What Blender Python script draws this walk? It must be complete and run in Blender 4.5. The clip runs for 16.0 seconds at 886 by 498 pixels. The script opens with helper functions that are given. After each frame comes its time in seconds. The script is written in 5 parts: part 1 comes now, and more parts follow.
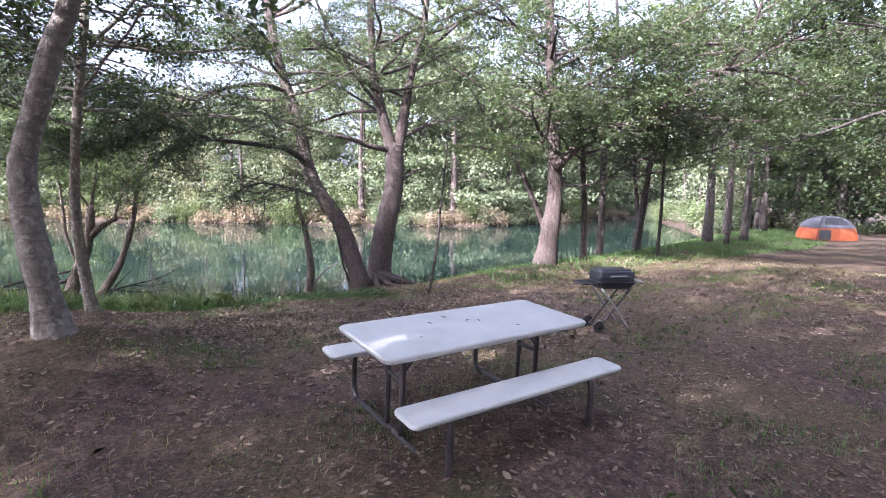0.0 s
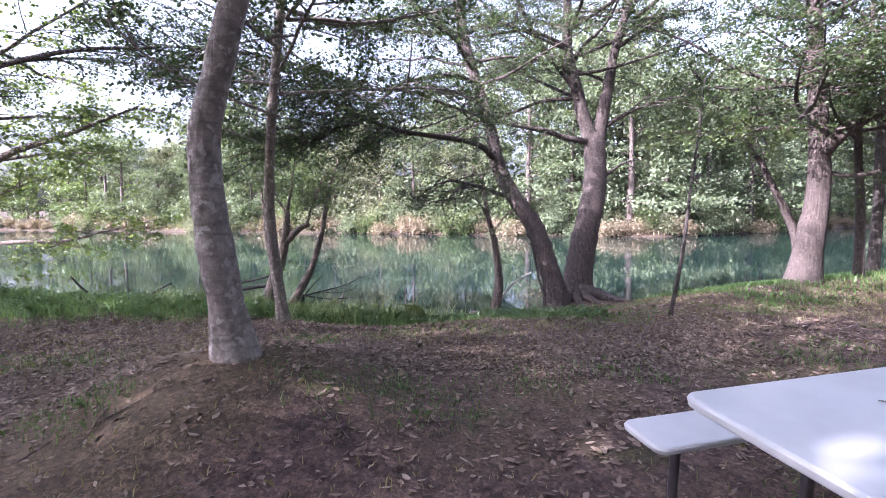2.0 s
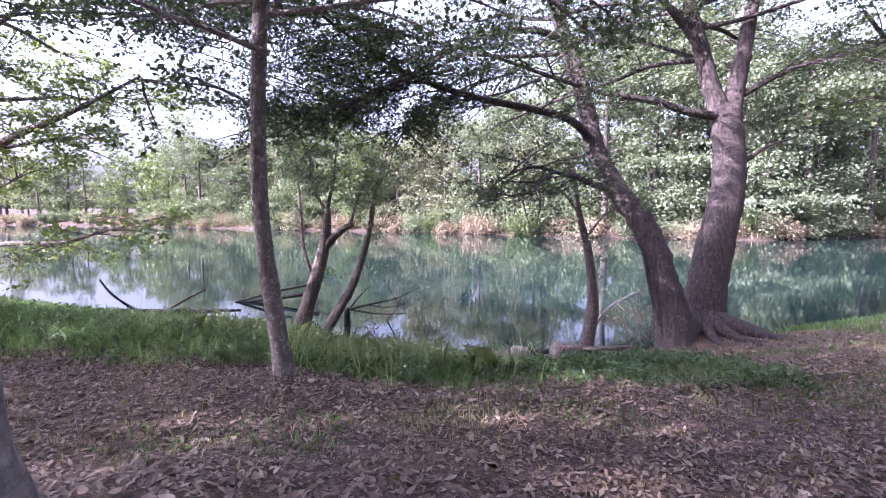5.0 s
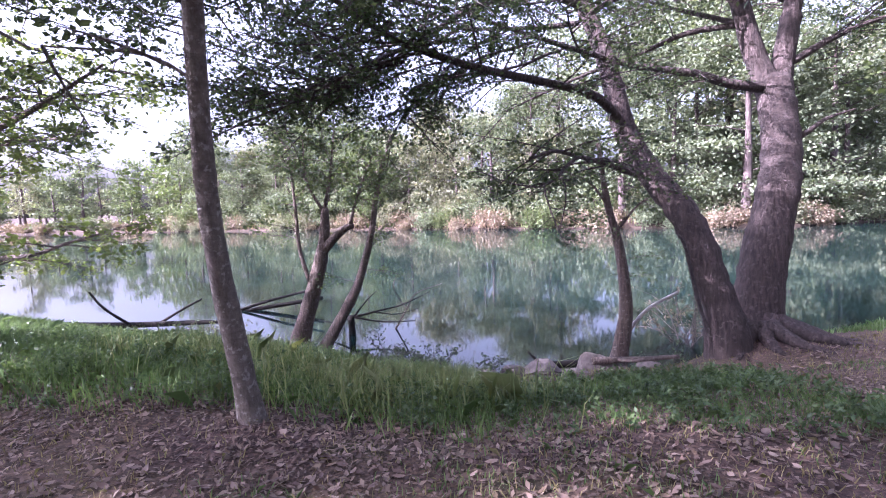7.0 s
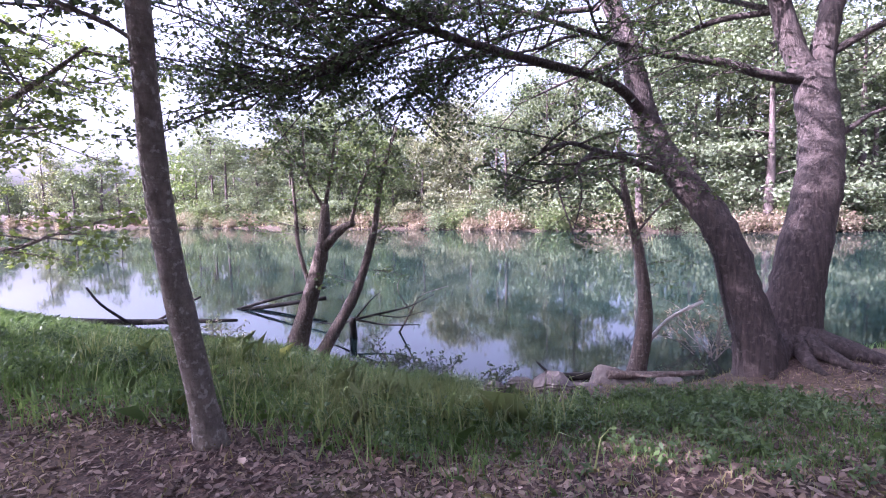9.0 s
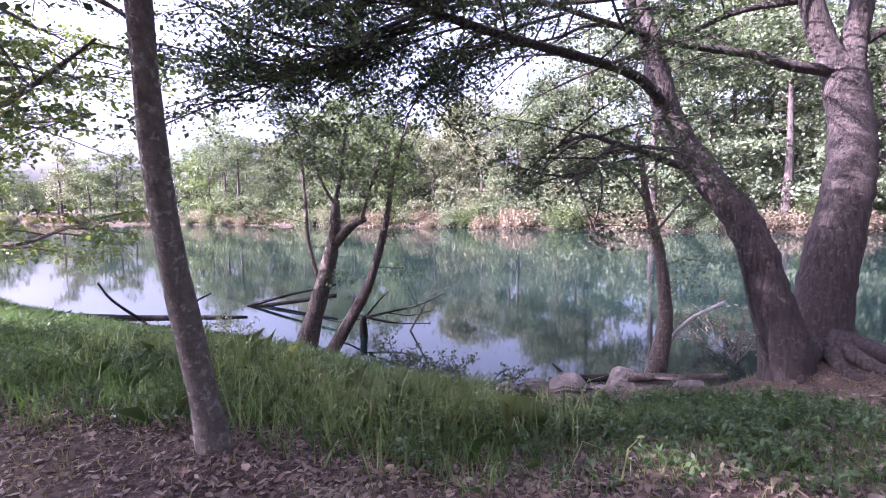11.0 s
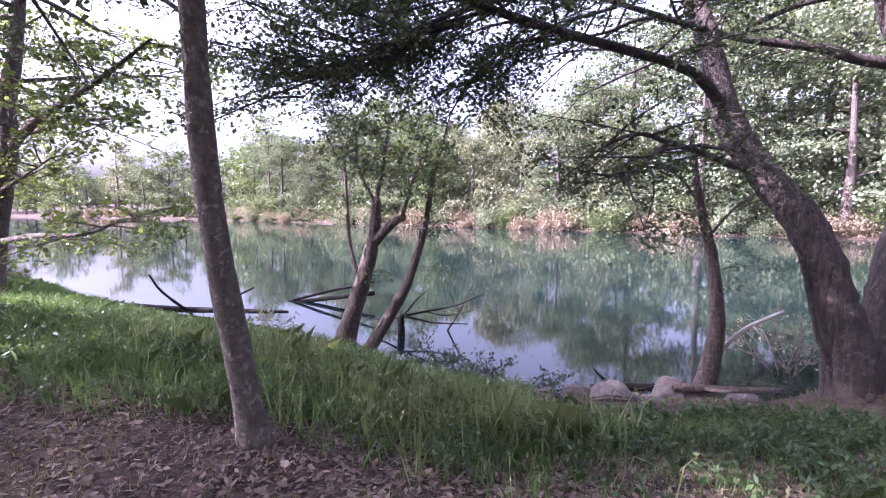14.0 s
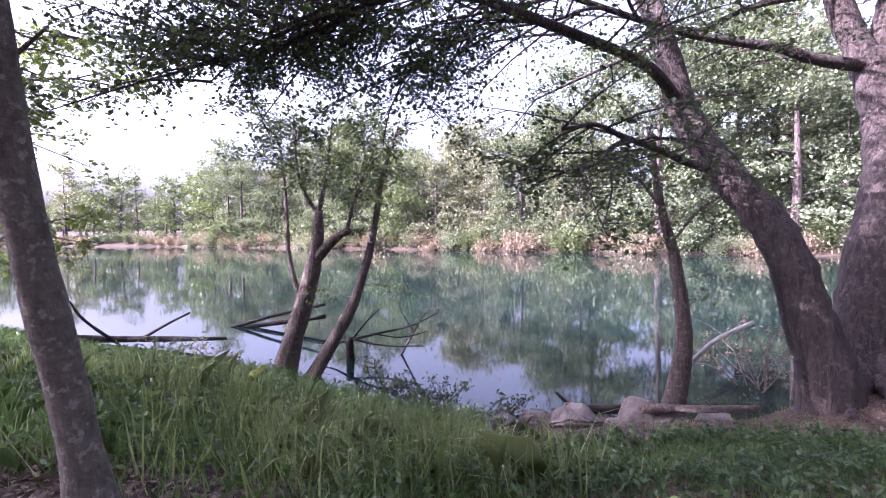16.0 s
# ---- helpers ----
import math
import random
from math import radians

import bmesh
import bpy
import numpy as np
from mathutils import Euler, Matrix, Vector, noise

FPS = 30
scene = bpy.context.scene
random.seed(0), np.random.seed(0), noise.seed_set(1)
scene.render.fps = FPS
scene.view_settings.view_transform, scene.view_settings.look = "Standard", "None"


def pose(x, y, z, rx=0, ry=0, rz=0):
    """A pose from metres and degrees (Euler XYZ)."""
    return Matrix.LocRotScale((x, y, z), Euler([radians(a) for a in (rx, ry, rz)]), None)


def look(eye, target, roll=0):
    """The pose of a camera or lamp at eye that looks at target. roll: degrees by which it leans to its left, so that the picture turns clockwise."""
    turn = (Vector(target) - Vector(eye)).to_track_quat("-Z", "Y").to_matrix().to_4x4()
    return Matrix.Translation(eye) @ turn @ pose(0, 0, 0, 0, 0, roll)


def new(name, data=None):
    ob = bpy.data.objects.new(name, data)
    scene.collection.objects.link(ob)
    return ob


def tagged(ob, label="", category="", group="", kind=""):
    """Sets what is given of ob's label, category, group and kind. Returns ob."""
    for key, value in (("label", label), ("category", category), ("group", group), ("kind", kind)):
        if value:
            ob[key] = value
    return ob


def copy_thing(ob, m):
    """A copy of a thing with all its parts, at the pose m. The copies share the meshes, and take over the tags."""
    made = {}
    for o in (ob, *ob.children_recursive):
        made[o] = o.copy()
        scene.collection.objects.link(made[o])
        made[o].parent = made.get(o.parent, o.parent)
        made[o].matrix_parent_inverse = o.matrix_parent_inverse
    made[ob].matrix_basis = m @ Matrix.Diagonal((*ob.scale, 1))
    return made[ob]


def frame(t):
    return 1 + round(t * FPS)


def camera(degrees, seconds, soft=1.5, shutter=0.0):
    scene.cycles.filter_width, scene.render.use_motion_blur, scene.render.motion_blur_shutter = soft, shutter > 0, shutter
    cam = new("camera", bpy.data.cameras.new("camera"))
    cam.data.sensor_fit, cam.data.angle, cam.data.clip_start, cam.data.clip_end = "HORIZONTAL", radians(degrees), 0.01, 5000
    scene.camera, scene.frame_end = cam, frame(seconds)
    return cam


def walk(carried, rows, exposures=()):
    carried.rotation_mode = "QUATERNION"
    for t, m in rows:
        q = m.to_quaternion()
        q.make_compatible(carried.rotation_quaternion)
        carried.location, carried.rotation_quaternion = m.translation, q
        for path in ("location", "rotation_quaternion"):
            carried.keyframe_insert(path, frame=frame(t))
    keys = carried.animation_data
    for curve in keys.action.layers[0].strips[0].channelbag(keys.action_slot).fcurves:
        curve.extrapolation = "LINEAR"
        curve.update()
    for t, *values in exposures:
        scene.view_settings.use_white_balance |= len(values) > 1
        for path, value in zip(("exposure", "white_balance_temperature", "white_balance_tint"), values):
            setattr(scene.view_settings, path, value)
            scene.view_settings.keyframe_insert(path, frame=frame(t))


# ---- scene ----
cam = camera(84.1, 16.0, soft=1.0)
# seconds, eye, point looked at, roll
PATH = [
    (0, (0.000, -0.000, 1.660), (3.498, 9.313, 0.645), 0.81),
    (0.5, (-0.139, 0.401, 1.590), (2.205, 10.077, 0.653), 0.88),
    (1, (-0.259, 0.834, 1.521), (0.800, 10.740, 0.648), 1.77),
    (1.5, (-0.320, 1.269, 1.448), (-0.023, 11.233, 0.651), 1.69),
    (2, (-0.406, 1.772, 1.411), (-0.031, 11.735, 0.631), -0.30),
    (2.5, (-0.363, 2.179, 1.423), (-0.334, 12.151, 0.668), -0.10),
    (3, (-0.433, 2.562, 1.406), (-0.870, 12.519, 0.597), -0.28),
    (3.5, (-0.446, 2.895, 1.397), (-1.213, 12.829, 0.547), -1.03),
    (5.8, (-0.496, 4.429, 1.381), (-1.478, 14.350, 0.606), 0.11),
    (6, (-0.486, 4.496, 1.376), (-1.457, 14.417, 0.584), -0.01),
    (6.5, (-0.538, 4.741, 1.393), (-1.506, 14.657, 0.532), -0.11),
    (7, (-0.514, 4.901, 1.393), (-1.743, 14.786, 0.514), -1.92),
    (7.5, (-0.455, 5.145, 1.363), (-2.173, 14.970, 0.640), 0.72),
    (8, (-0.440, 5.257, 1.368), (-2.080, 15.086, 0.536), -0.83),
    (10.5, (-0.501, 5.508, 1.312), (-1.887, 15.372, 0.432), -0.62),
    (11, (-0.508, 5.528, 1.321), (-2.223, 15.340, 0.426), -0.85),
    (11.5, (-0.515, 5.518, 1.317), (-2.702, 15.235, 0.423), 0.10),
    (12, (-0.543, 5.525, 1.313), (-3.528, 15.029, 0.443), 0.11),
    (12.5, (-0.565, 5.527, 1.314), (-4.193, 14.805, 0.444), 0.52),
    (13, (-0.577, 5.537, 1.311), (-4.414, 14.730, 0.439), -0.74),
    (13.5, (-0.581, 5.560, 1.311), (-3.817, 14.983, 0.453), -0.62),
    (14, (-0.562, 5.599, 1.308), (-3.014, 15.253, 0.421), 0.02),
    (14.5, (-0.534, 5.679, 1.295), (-2.667, 15.412, 0.441), -0.79),
    (15, (-0.462, 5.933, 1.178), (-2.609, 15.680, 0.557), -1.80),
    (15.5, (-0.433, 6.082, 1.141), (-2.514, 15.850, 0.639), -1.41),
    (16, (-0.455, 6.182, 1.126), (-2.255, 16.011, 0.731), -0.63),
]

LIGHTING = [(0, 2.76, 5420, 23), (3.5, 2.87, 5250, 36), (7, 2.8, 5230, 44), (16, 2.74, 5330, 46)]
SKY = 0.14
SUN = 4.5
SUN_UP = 33.0
SUN_AZ = 246.0
walk(cam, [(t, look(eye, target, roll)) for t, eye, target, roll in PATH], LIGHTING)

# ---- sky and sun ----
world = bpy.data.worlds.new("sky")
scene.world = world
world.use_nodes = True
wn = world.node_tree
sky = wn.nodes.new("ShaderNodeTexSky")
sky.sky_type = "NISHITA"
sky.sun_disc = False
sky.sun_elevation = radians(SUN_UP)
sky.sun_rotation = radians(SUN_AZ)
sky.air_density, sky.dust_density, sky.ozone_density = 1.0, 9.0, 1.0
back = wn.nodes["Background"]
back.inputs["Strength"].default_value = SKY
haze = wn.nodes.new("ShaderNodeHueSaturation")
haze.inputs["Saturation"].default_value = 0.45
haze.inputs["Value"].default_value = 1.0
wn.links.new(sky.outputs["Color"], haze.inputs["Color"])
wn.links.new(haze.outputs["Color"], back.inputs["Color"])
sun_data = bpy.data.lights.new("sun", "SUN")
sun_data.energy, sun_data.angle, sun_data.color = SUN, radians(0.6), (1.0, 0.9, 0.76)
az, up = radians(SUN_AZ), radians(SUN_UP)
sun_way = Vector((math.sin(az) * math.cos(up), math.cos(az) * math.cos(up), math.sin(up)))
sun = new("sun", sun_data)
sun.matrix_world = look(sun_way * 60, (0, 0, 0))


# ---- materials ----
def material(name):
    m = bpy.data.materials.new(name)
    m.use_nodes = True
    nt = m.node_tree
    return m, nt, nt.nodes["Principled BSDF"]


def node(nt, kind, **inputs):
    n = nt.nodes.new(kind)
    for key, value in inputs.items():
        n.inputs[key.replace("_", " ")].default_value = value
    return n


def noise_of(nt, scale, detail=4.0, stretch=(1, 1, 1), coord="Object"):
    tc = nt.nodes.new("ShaderNodeTexCoord")
    mp = nt.nodes.new("ShaderNodeMapping")
    mp.inputs["Scale"].default_value = stretch
    n = node(nt, "ShaderNodeTexNoise", Scale=scale, Detail=detail, Roughness=0.6)
    nt.links.new(tc.outputs[coord], mp.inputs["Vector"])
    nt.links.new(mp.outputs["Vector"], n.inputs["Vector"])
    return n.outputs["Fac"]


def ramp(nt, source, stops):
    r = nt.nodes.new("ShaderNodeValToRGB")
    e = r.color_ramp.elements
    while len(e) < len(stops):
        e.new(0.5)
    for item, (at, colour) in zip(e, stops):
        item.position = at
        item.color = (*colour, 1)
    nt.links.new(source, r.inputs["Fac"])
    return r.outputs["Color"]


def mix(nt, fac, a, b, how="MIX"):
    m = nt.nodes.new("ShaderNodeMix")
    m.data_type, m.blend_type = "RGBA", how
    for socket, value in ((m.inputs[0], fac), (m.inputs[6], a), (m.inputs[7], b)):
        if isinstance(value, (int, float)):
            socket.default_value = value
        elif isinstance(value, tuple):
            socket.default_value = (*value, 1)
        else:
            nt.links.new(value, socket)
    return m.outputs[2]


def relief(nt, bsdf, source, strength, distance=0.02):
    b = node(nt, "ShaderNodeBump", Strength=strength, Distance=distance)
    nt.links.new(source, b.inputs["Height"])
    nt.links.new(b.outputs["Normal"], bsdf.inputs["Normal"])


def plain(name, dark, light, scale=8.0, rough=0.8, bump=0.3, distance=0.01, stretch=(1, 1, 1), metal=0.0, grainy=0.7):
    """A surface whose colour wanders between two tones at two scales."""
    m, nt, b = material(name)
    fine = noise_of(nt, scale * 6, 5.0, stretch)
    broad = noise_of(nt, scale, 3.0, stretch)
    tone = ramp(nt, broad, [(0.3, dark), (0.7, light)])
    grain = ramp(nt, fine, [(0.25, (0.6, 0.6, 0.6)), (0.75, (1.0, 1.0, 1.0))])
    nt.links.new(mix(nt, grainy, tone, grain, "MULTIPLY"), b.inputs["Base Color"])
    b.inputs["Roughness"].default_value = rough
    b.inputs["Metallic"].default_value = metal
    relief(nt, b, fine, bump, distance)
    return m


def bark(name, dark, light, spots, scale=7.0, grain_way=(4.5, 4.5, 0.6), ringed=0.5):
    """Furrowed bark with pale lichen spots."""
    m, nt, b = material(name)
    furrow = noise_of(nt, scale, 7.0, grain_way)
    fine = noise_of(nt, scale * 7, 4.0, (1.5, 1.5, 0.8))
    rings = noise_of(nt, scale * 1.2, 3.0, (0.6, 0.6, 5.0))
    blotch = noise_of(nt, scale * 2.6, 5.0)
    tone = ramp(nt, furrow, [(0.32, dark), (0.66, light)])
    tone = mix(nt, ramp(nt, rings, [(0.5, (0, 0, 0)), (0.72, (ringed, ringed, ringed))]), tone, dark)
    tone = mix(nt, ramp(nt, blotch, [(0.56, (0, 0, 0)), (0.63, (0.7, 0.7, 0.7))]), tone, spots)
    grain = ramp(nt, fine, [(0.2, (0.6, 0.6, 0.6)), (0.8, (1.0, 1.0, 1.0))])
    nt.links.new(mix(nt, 0.7, tone, grain, "MULTIPLY"), b.inputs["Base Color"])
    b.inputs["Roughness"].default_value = 0.9
    relief(nt, b, mix(nt, 0.4, furrow, fine), 1.0, 0.06)
    return m


def leafy(name, tones, through_light=0.5, rough=0.5):
    """Thin leaves that let light through, each in a tone of its own."""
    m, nt, b = material(name)
    geo = nt.nodes.new("ShaderNodeNewGeometry")
    n = len(tones)
    tone = ramp(nt, geo.outputs["Random Per Island"], [(i / max(1, n - 1), c) for i, c in enumerate(tones)])
    broad = noise_of(nt, 0.5, 2.0)
    tone = mix(nt, 0.6, tone, ramp(nt, broad, [(0.3, (0.55, 0.6, 0.55)), (0.7, (1.0, 1.0, 0.9))]), "MULTIPLY")
    nt.links.new(tone, b.inputs["Base Color"])
    b.inputs["Roughness"].default_value = rough
    t = nt.nodes.new("ShaderNodeBsdfTranslucent")
    nt.links.new(mix(nt, 1.0, tone, (1.15, 1.15, 0.7), "MULTIPLY"), t.inputs["Color"])
    s = nt.nodes.new("ShaderNodeMixShader")
    s.inputs["Fac"].default_value = through_light
    nt.links.new(b.outputs["BSDF"], s.inputs[1])
    nt.links.new(t.outputs["BSDF"], s.inputs[2])
    nt.links.new(s.outputs["Shader"], nt.nodes["Material Output"].inputs["Surface"])
    return m


def earth():
    """Trodden soil with dry grass and thin green patches."""
    m, nt, b = material("earth")
    broad = noise_of(nt, 0.55, 4.0)
    patch = noise_of(nt, 1.3, 5.0)
    mid = noise_of(nt, 9.0, 5.0)
    fine = noise_of(nt, 70.0, 5.0)
    tone = ramp(nt, mid, [(0.3, (0.055, 0.037, 0.034)), (0.55, (0.108, 0.076, 0.068)), (0.75, (0.19, 0.14, 0.12))])
    tone = mix(nt, ramp(nt, broad, [(0.42, (0, 0, 0)), (0.62, (0.6, 0.6, 0.6))]), tone, (0.14, 0.112, 0.065))
    tone = mix(nt, ramp(nt, patch, [(0.56, (0, 0, 0)), (0.7, (0.7, 0.7, 0.7))]), tone, (0.075, 0.09, 0.035))
    tc = nt.nodes.new("ShaderNodeTexCoord")
    cells = node(nt, "ShaderNodeTexVoronoi", Scale=50.0, Randomness=1.0)
    bent = nt.nodes.new("ShaderNodeMix")
    bent.data_type = "RGBA"
    bent.blend_type = "ADD"
    bent.inputs[0].default_value = 0.06
    warp = node(nt, "ShaderNodeTexNoise", Scale=11.0, Detail=3.0)
    nt.links.new(tc.outputs["Object"], bent.inputs[6])
    nt.links.new(tc.outputs["Object"], warp.inputs["Vector"])
    nt.links.new(warp.outputs["Color"], bent.inputs[7])
    nt.links.new(bent.outputs[2], cells.inputs["Vector"])
    chips = nt.nodes.new("ShaderNodeSeparateColor")
    nt.links.new(cells.outputs["Color"], chips.inputs["Color"])
    litter = ramp(nt, chips.outputs["Red"], [(0.0, (0.45, 0.42, 0.42)), (0.55, (0.9, 0.85, 0.83)), (0.85, (1.25, 1.16, 1.08)), (1.0, (1.6, 1.42, 1.28))])
    tone = mix(nt, 0.75, tone, litter, "MULTIPLY")
    place = nt.nodes.new("ShaderNodeNewGeometry")
    split = nt.nodes.new("ShaderNodeSeparateXYZ")
    nt.links.new(place.outputs["Position"], split.inputs["Vector"])
    over = node(nt, "ShaderNodeMapRange", From_Min=30.0, From_Max=34.0)
    nt.links.new(split.outputs["Y"], over.inputs["Value"])
    bank = ramp(nt, mid, [(0.3, (0.035, 0.026, 0.02)), (0.7, (0.085, 0.062, 0.045))])
    tone = mix(nt, over.outputs["Result"], tone, bank)
    grain = ramp(nt, fine, [(0.25, (0.45, 0.45, 0.45)), (0.75, (1.15, 1.12, 1.1))])
    nt.links.new(mix(nt, 0.85, tone, grain, "MULTIPLY"), b.inputs["Base Color"])
    b.inputs["Roughness"].default_value = 0.95
    b.inputs["Specular IOR Level"].default_value = 0.2
    relief(nt, b, mix(nt, 0.5, mid, fine), 0.7, 0.04)
    return m


def river_water():
    m, nt, b = material("river_water")
    b.inputs["Base Color"].default_value = (0.007, 0.016, 0.0145, 1)
    b.inputs["Roughness"].default_value = 0.045
    b.inputs["IOR"].default_value = 1.33
    small = noise_of(nt, 2.2, 2.0, (1.0, 0.5, 1.0))
    large = noise_of(nt, 0.35, 2.0)
    relief(nt, b, mix(nt, 0.6, small, large), 0.018, 0.05)
    return m


M_EARTH = earth()
M_WATER = river_water()
M_BARK = bark("grey_brown_bark", (0.034, 0.024, 0.022), (0.105, 0.077, 0.067), (0.145, 0.117, 0.102), ringed=0.2)
M_BARK_PALE = bark("pale_grey_bark", (0.14, 0.115, 0.1), (0.36, 0.31, 0.28), (0.46, 0.42, 0.38), 6.0, (2.2, 2.2, 1.6), 0.9)
M_BARK_LICHEN = bark("lichen_bark", (0.13, 0.105, 0.085), (0.31, 0.265, 0.22), (0.5, 0.47, 0.41), 9.0, (2.2, 2.2, 1.4), 0.6)
M_BARK_DARK = bark("dark_bark", (0.025, 0.02, 0.018), (0.085, 0.066, 0.058), (0.14, 0.125, 0.11))
M_DEAD = bark("weathered_dead_wood", (0.07, 0.05, 0.041), (0.2, 0.15, 0.122), (0.28, 0.24, 0.205), 9.0)
M_BLEACHED = plain("bleached_wood", (0.45, 0.4, 0.35), (0.68, 0.63, 0.57), 6.0, 0.8, 0.4, 0.01, (1, 1, 3))
M_WETLOG = plain("wet_dark_log", (0.008, 0.007, 0.006), (0.032, 0.028, 0.025), 6.0, 0.75, 0.5)
M_WETLOG.node_tree.nodes["Principled BSDF"].inputs["Specular IOR Level"].default_value = 0.1
M_LEAF = leafy("alder_leaves", [(0.045, 0.068, 0.034), (0.07, 0.102, 0.046), (0.098, 0.128, 0.06), (0.052, 0.078, 0.05)])
M_LEAF_LIGHT = leafy("light_leaves", [(0.075, 0.11, 0.044), (0.11, 0.15, 0.057), (0.14, 0.17, 0.07), (0.07, 0.1, 0.048)], 0.4)
# sunlight on the left bank is put into these brighter leaf tones
M_LEAF_SUN = leafy("sunlit_yellow_green_leaves", [(0.12, 0.17, 0.05), (0.18, 0.235, 0.075), (0.235, 0.275, 0.1), (0.14, 0.19, 0.06)], 0.5)
# river mist is put into the paler, greyer far and olive leaf tones
M_LEAF_FAR = leafy("hazy_far_leaves", [(0.085, 0.112, 0.066), (0.12, 0.15, 0.085), (0.16, 0.188, 0.11), (0.105, 0.13, 0.085)], 0.35, 0.8)
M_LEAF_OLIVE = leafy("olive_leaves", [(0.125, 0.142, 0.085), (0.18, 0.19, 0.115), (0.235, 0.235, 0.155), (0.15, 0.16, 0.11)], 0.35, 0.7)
M_LEAF_RUST = leafy("rusty_leaves", [(0.17, 0.12, 0.09), (0.24, 0.18, 0.13), (0.19, 0.17, 0.11), (0.25, 0.165, 0.125)], 0.3, 0.7)
M_GRASS = leafy("lush_grass", [(0.072, 0.138, 0.04), (0.122, 0.205, 0.062), (0.17, 0.245, 0.09), (0.095, 0.168, 0.067)], 0.4)
M_STRAW = leafy("dry_grass", [(0.2, 0.17, 0.08), (0.28, 0.24, 0.12), (0.16, 0.16, 0.06)], 0.25, 0.8)
M_LITTER = leafy("fallen_leaves", [(0.095, 0.06, 0.048), (0.15, 0.1, 0.078), (0.26, 0.195, 0.155), (0.065, 0.042, 0.035)], 0.05, 0.75)
M_CURLED = leafy("curled_dry_leaves", [(0.1, 0.062, 0.048), (0.19, 0.125, 0.1), (0.33, 0.25, 0.21), (0.13, 0.082, 0.068), (0.22, 0.155, 0.1)], 0.08, 0.7)
M_WEED = leafy("weed_leaves", [(0.05, 0.095, 0.035), (0.085, 0.145, 0.05), (0.125, 0.185, 0.07), (0.065, 0.115, 0.05)], 0.35, 0.45)
# yellowish tall grass, its tones raised further to look sunlit
M_TALL = leafy("pale_sunlit_tall_grass", [(0.15, 0.21, 0.075), (0.21, 0.27, 0.11), (0.27, 0.3, 0.14), (0.18, 0.235, 0.1)], 0.4)
M_ROCK = plain("river_rock", (0.09, 0.072, 0.063), (0.22, 0.182, 0.162), 3.0, 0.9, 0.8, 0.04)
M_WHITE = plain("white_plastic", (0.43, 0.43, 0.44), (0.53, 0.53, 0.54), 2.5, 0.5, 0.05, 0.001, grainy=0.12)
M_SPOT = plain("dark_stain", (0.08, 0.07, 0.06), (0.16, 0.13, 0.1), 20.0, 0.8, 0.1)
M_STEEL = plain("dark_painted_steel", (0.035, 0.03, 0.035), (0.07, 0.06, 0.065), 6.0, 0.45, 0.1, 0.002, metal=0.3)
M_GRILL = plain("black_enamel", (0.025, 0.025, 0.035), (0.05, 0.05, 0.065), 4.0, 0.32, 0.06, 0.002, metal=0.2)
M_CHROME = plain("brushed_metal", (0.4, 0.4, 0.4), (0.6, 0.6, 0.6), 10.0, 0.35, 0.05, 0.001, metal=0.9)
M_ORANGE = plain("orange_nylon", (0.42, 0.09, 0.03), (0.55, 0.14, 0.05), 3.0, 0.6, 0.2)
M_GREY_NYLON = plain("grey_nylon", (0.09, 0.09, 0.11), (0.15, 0.145, 0.17), 3.0, 0.6, 0.2)
M_DARK_NYLON = plain("dark_mesh", (0.03, 0.03, 0.035), (0.06, 0.06, 0.07), 3.0, 0.7, 0.2)


# ---- builders ----
def part(name, bm, mat, parent=None, label=""):
    """One mesh object from a bmesh, under a thing or a part."""
    me = bpy.data.meshes.new(name)
    bm.to_mesh(me)
    bm.free()
    me.materials.append(mat)
    ob = new(name, me)
    ob.parent = parent
    return tagged(ob, label) if label else ob


def sheet_part(name, verts, faces, mat, parent=None, smooth=False):
    """One mesh object from arrays: verts n x 3, faces n x k."""
    verts, faces = np.asarray(verts, np.float32), np.asarray(faces, np.int32)
    me = bpy.data.meshes.new(name)
    me.vertices.add(len(verts))
    me.vertices.foreach_set("co", verts.ravel())
    k = faces.shape[1]
    me.loops.add(faces.size)
    me.loops.foreach_set("vertex_index", faces.ravel())
    me.polygons.add(len(faces))
    me.polygons.foreach_set("loop_start", np.arange(0, faces.size, k, dtype=np.int32))
    me.polygons.foreach_set("loop_total", np.full(len(faces), k, np.int32))
    if smooth:
        me.polygons.foreach_set("use_smooth", np.ones(len(faces), bool))
    me.update(calc_edges=True)
    me.materials.append(mat)
    ob = new(name, me)
    ob.parent = parent
    return ob


def smooth_line(points, steps=4):
    """A Catmull-Rom line through the points."""
    p = np.array(points, float)
    if len(p) < 3:
        return np.array([p[0] + (p[-1] - p[0]) * k / 4 for k in range(5)])
    q = np.vstack([2 * p[0] - p[1], p, 2 * p[-1] - p[-2]])
    out = []
    for i in range(1, len(q) - 2):
        for k in range(steps):
            t = k / steps
            a, b, c, d = q[i - 1], q[i], q[i + 1], q[i + 2]
            out.append(0.5 * (2 * b + (c - a) * t + (2 * a - 5 * b + 4 * c - d) * t * t + (3 * b - a - 3 * c + d) * t ** 3))
    return np.array(out + [p[-1]])


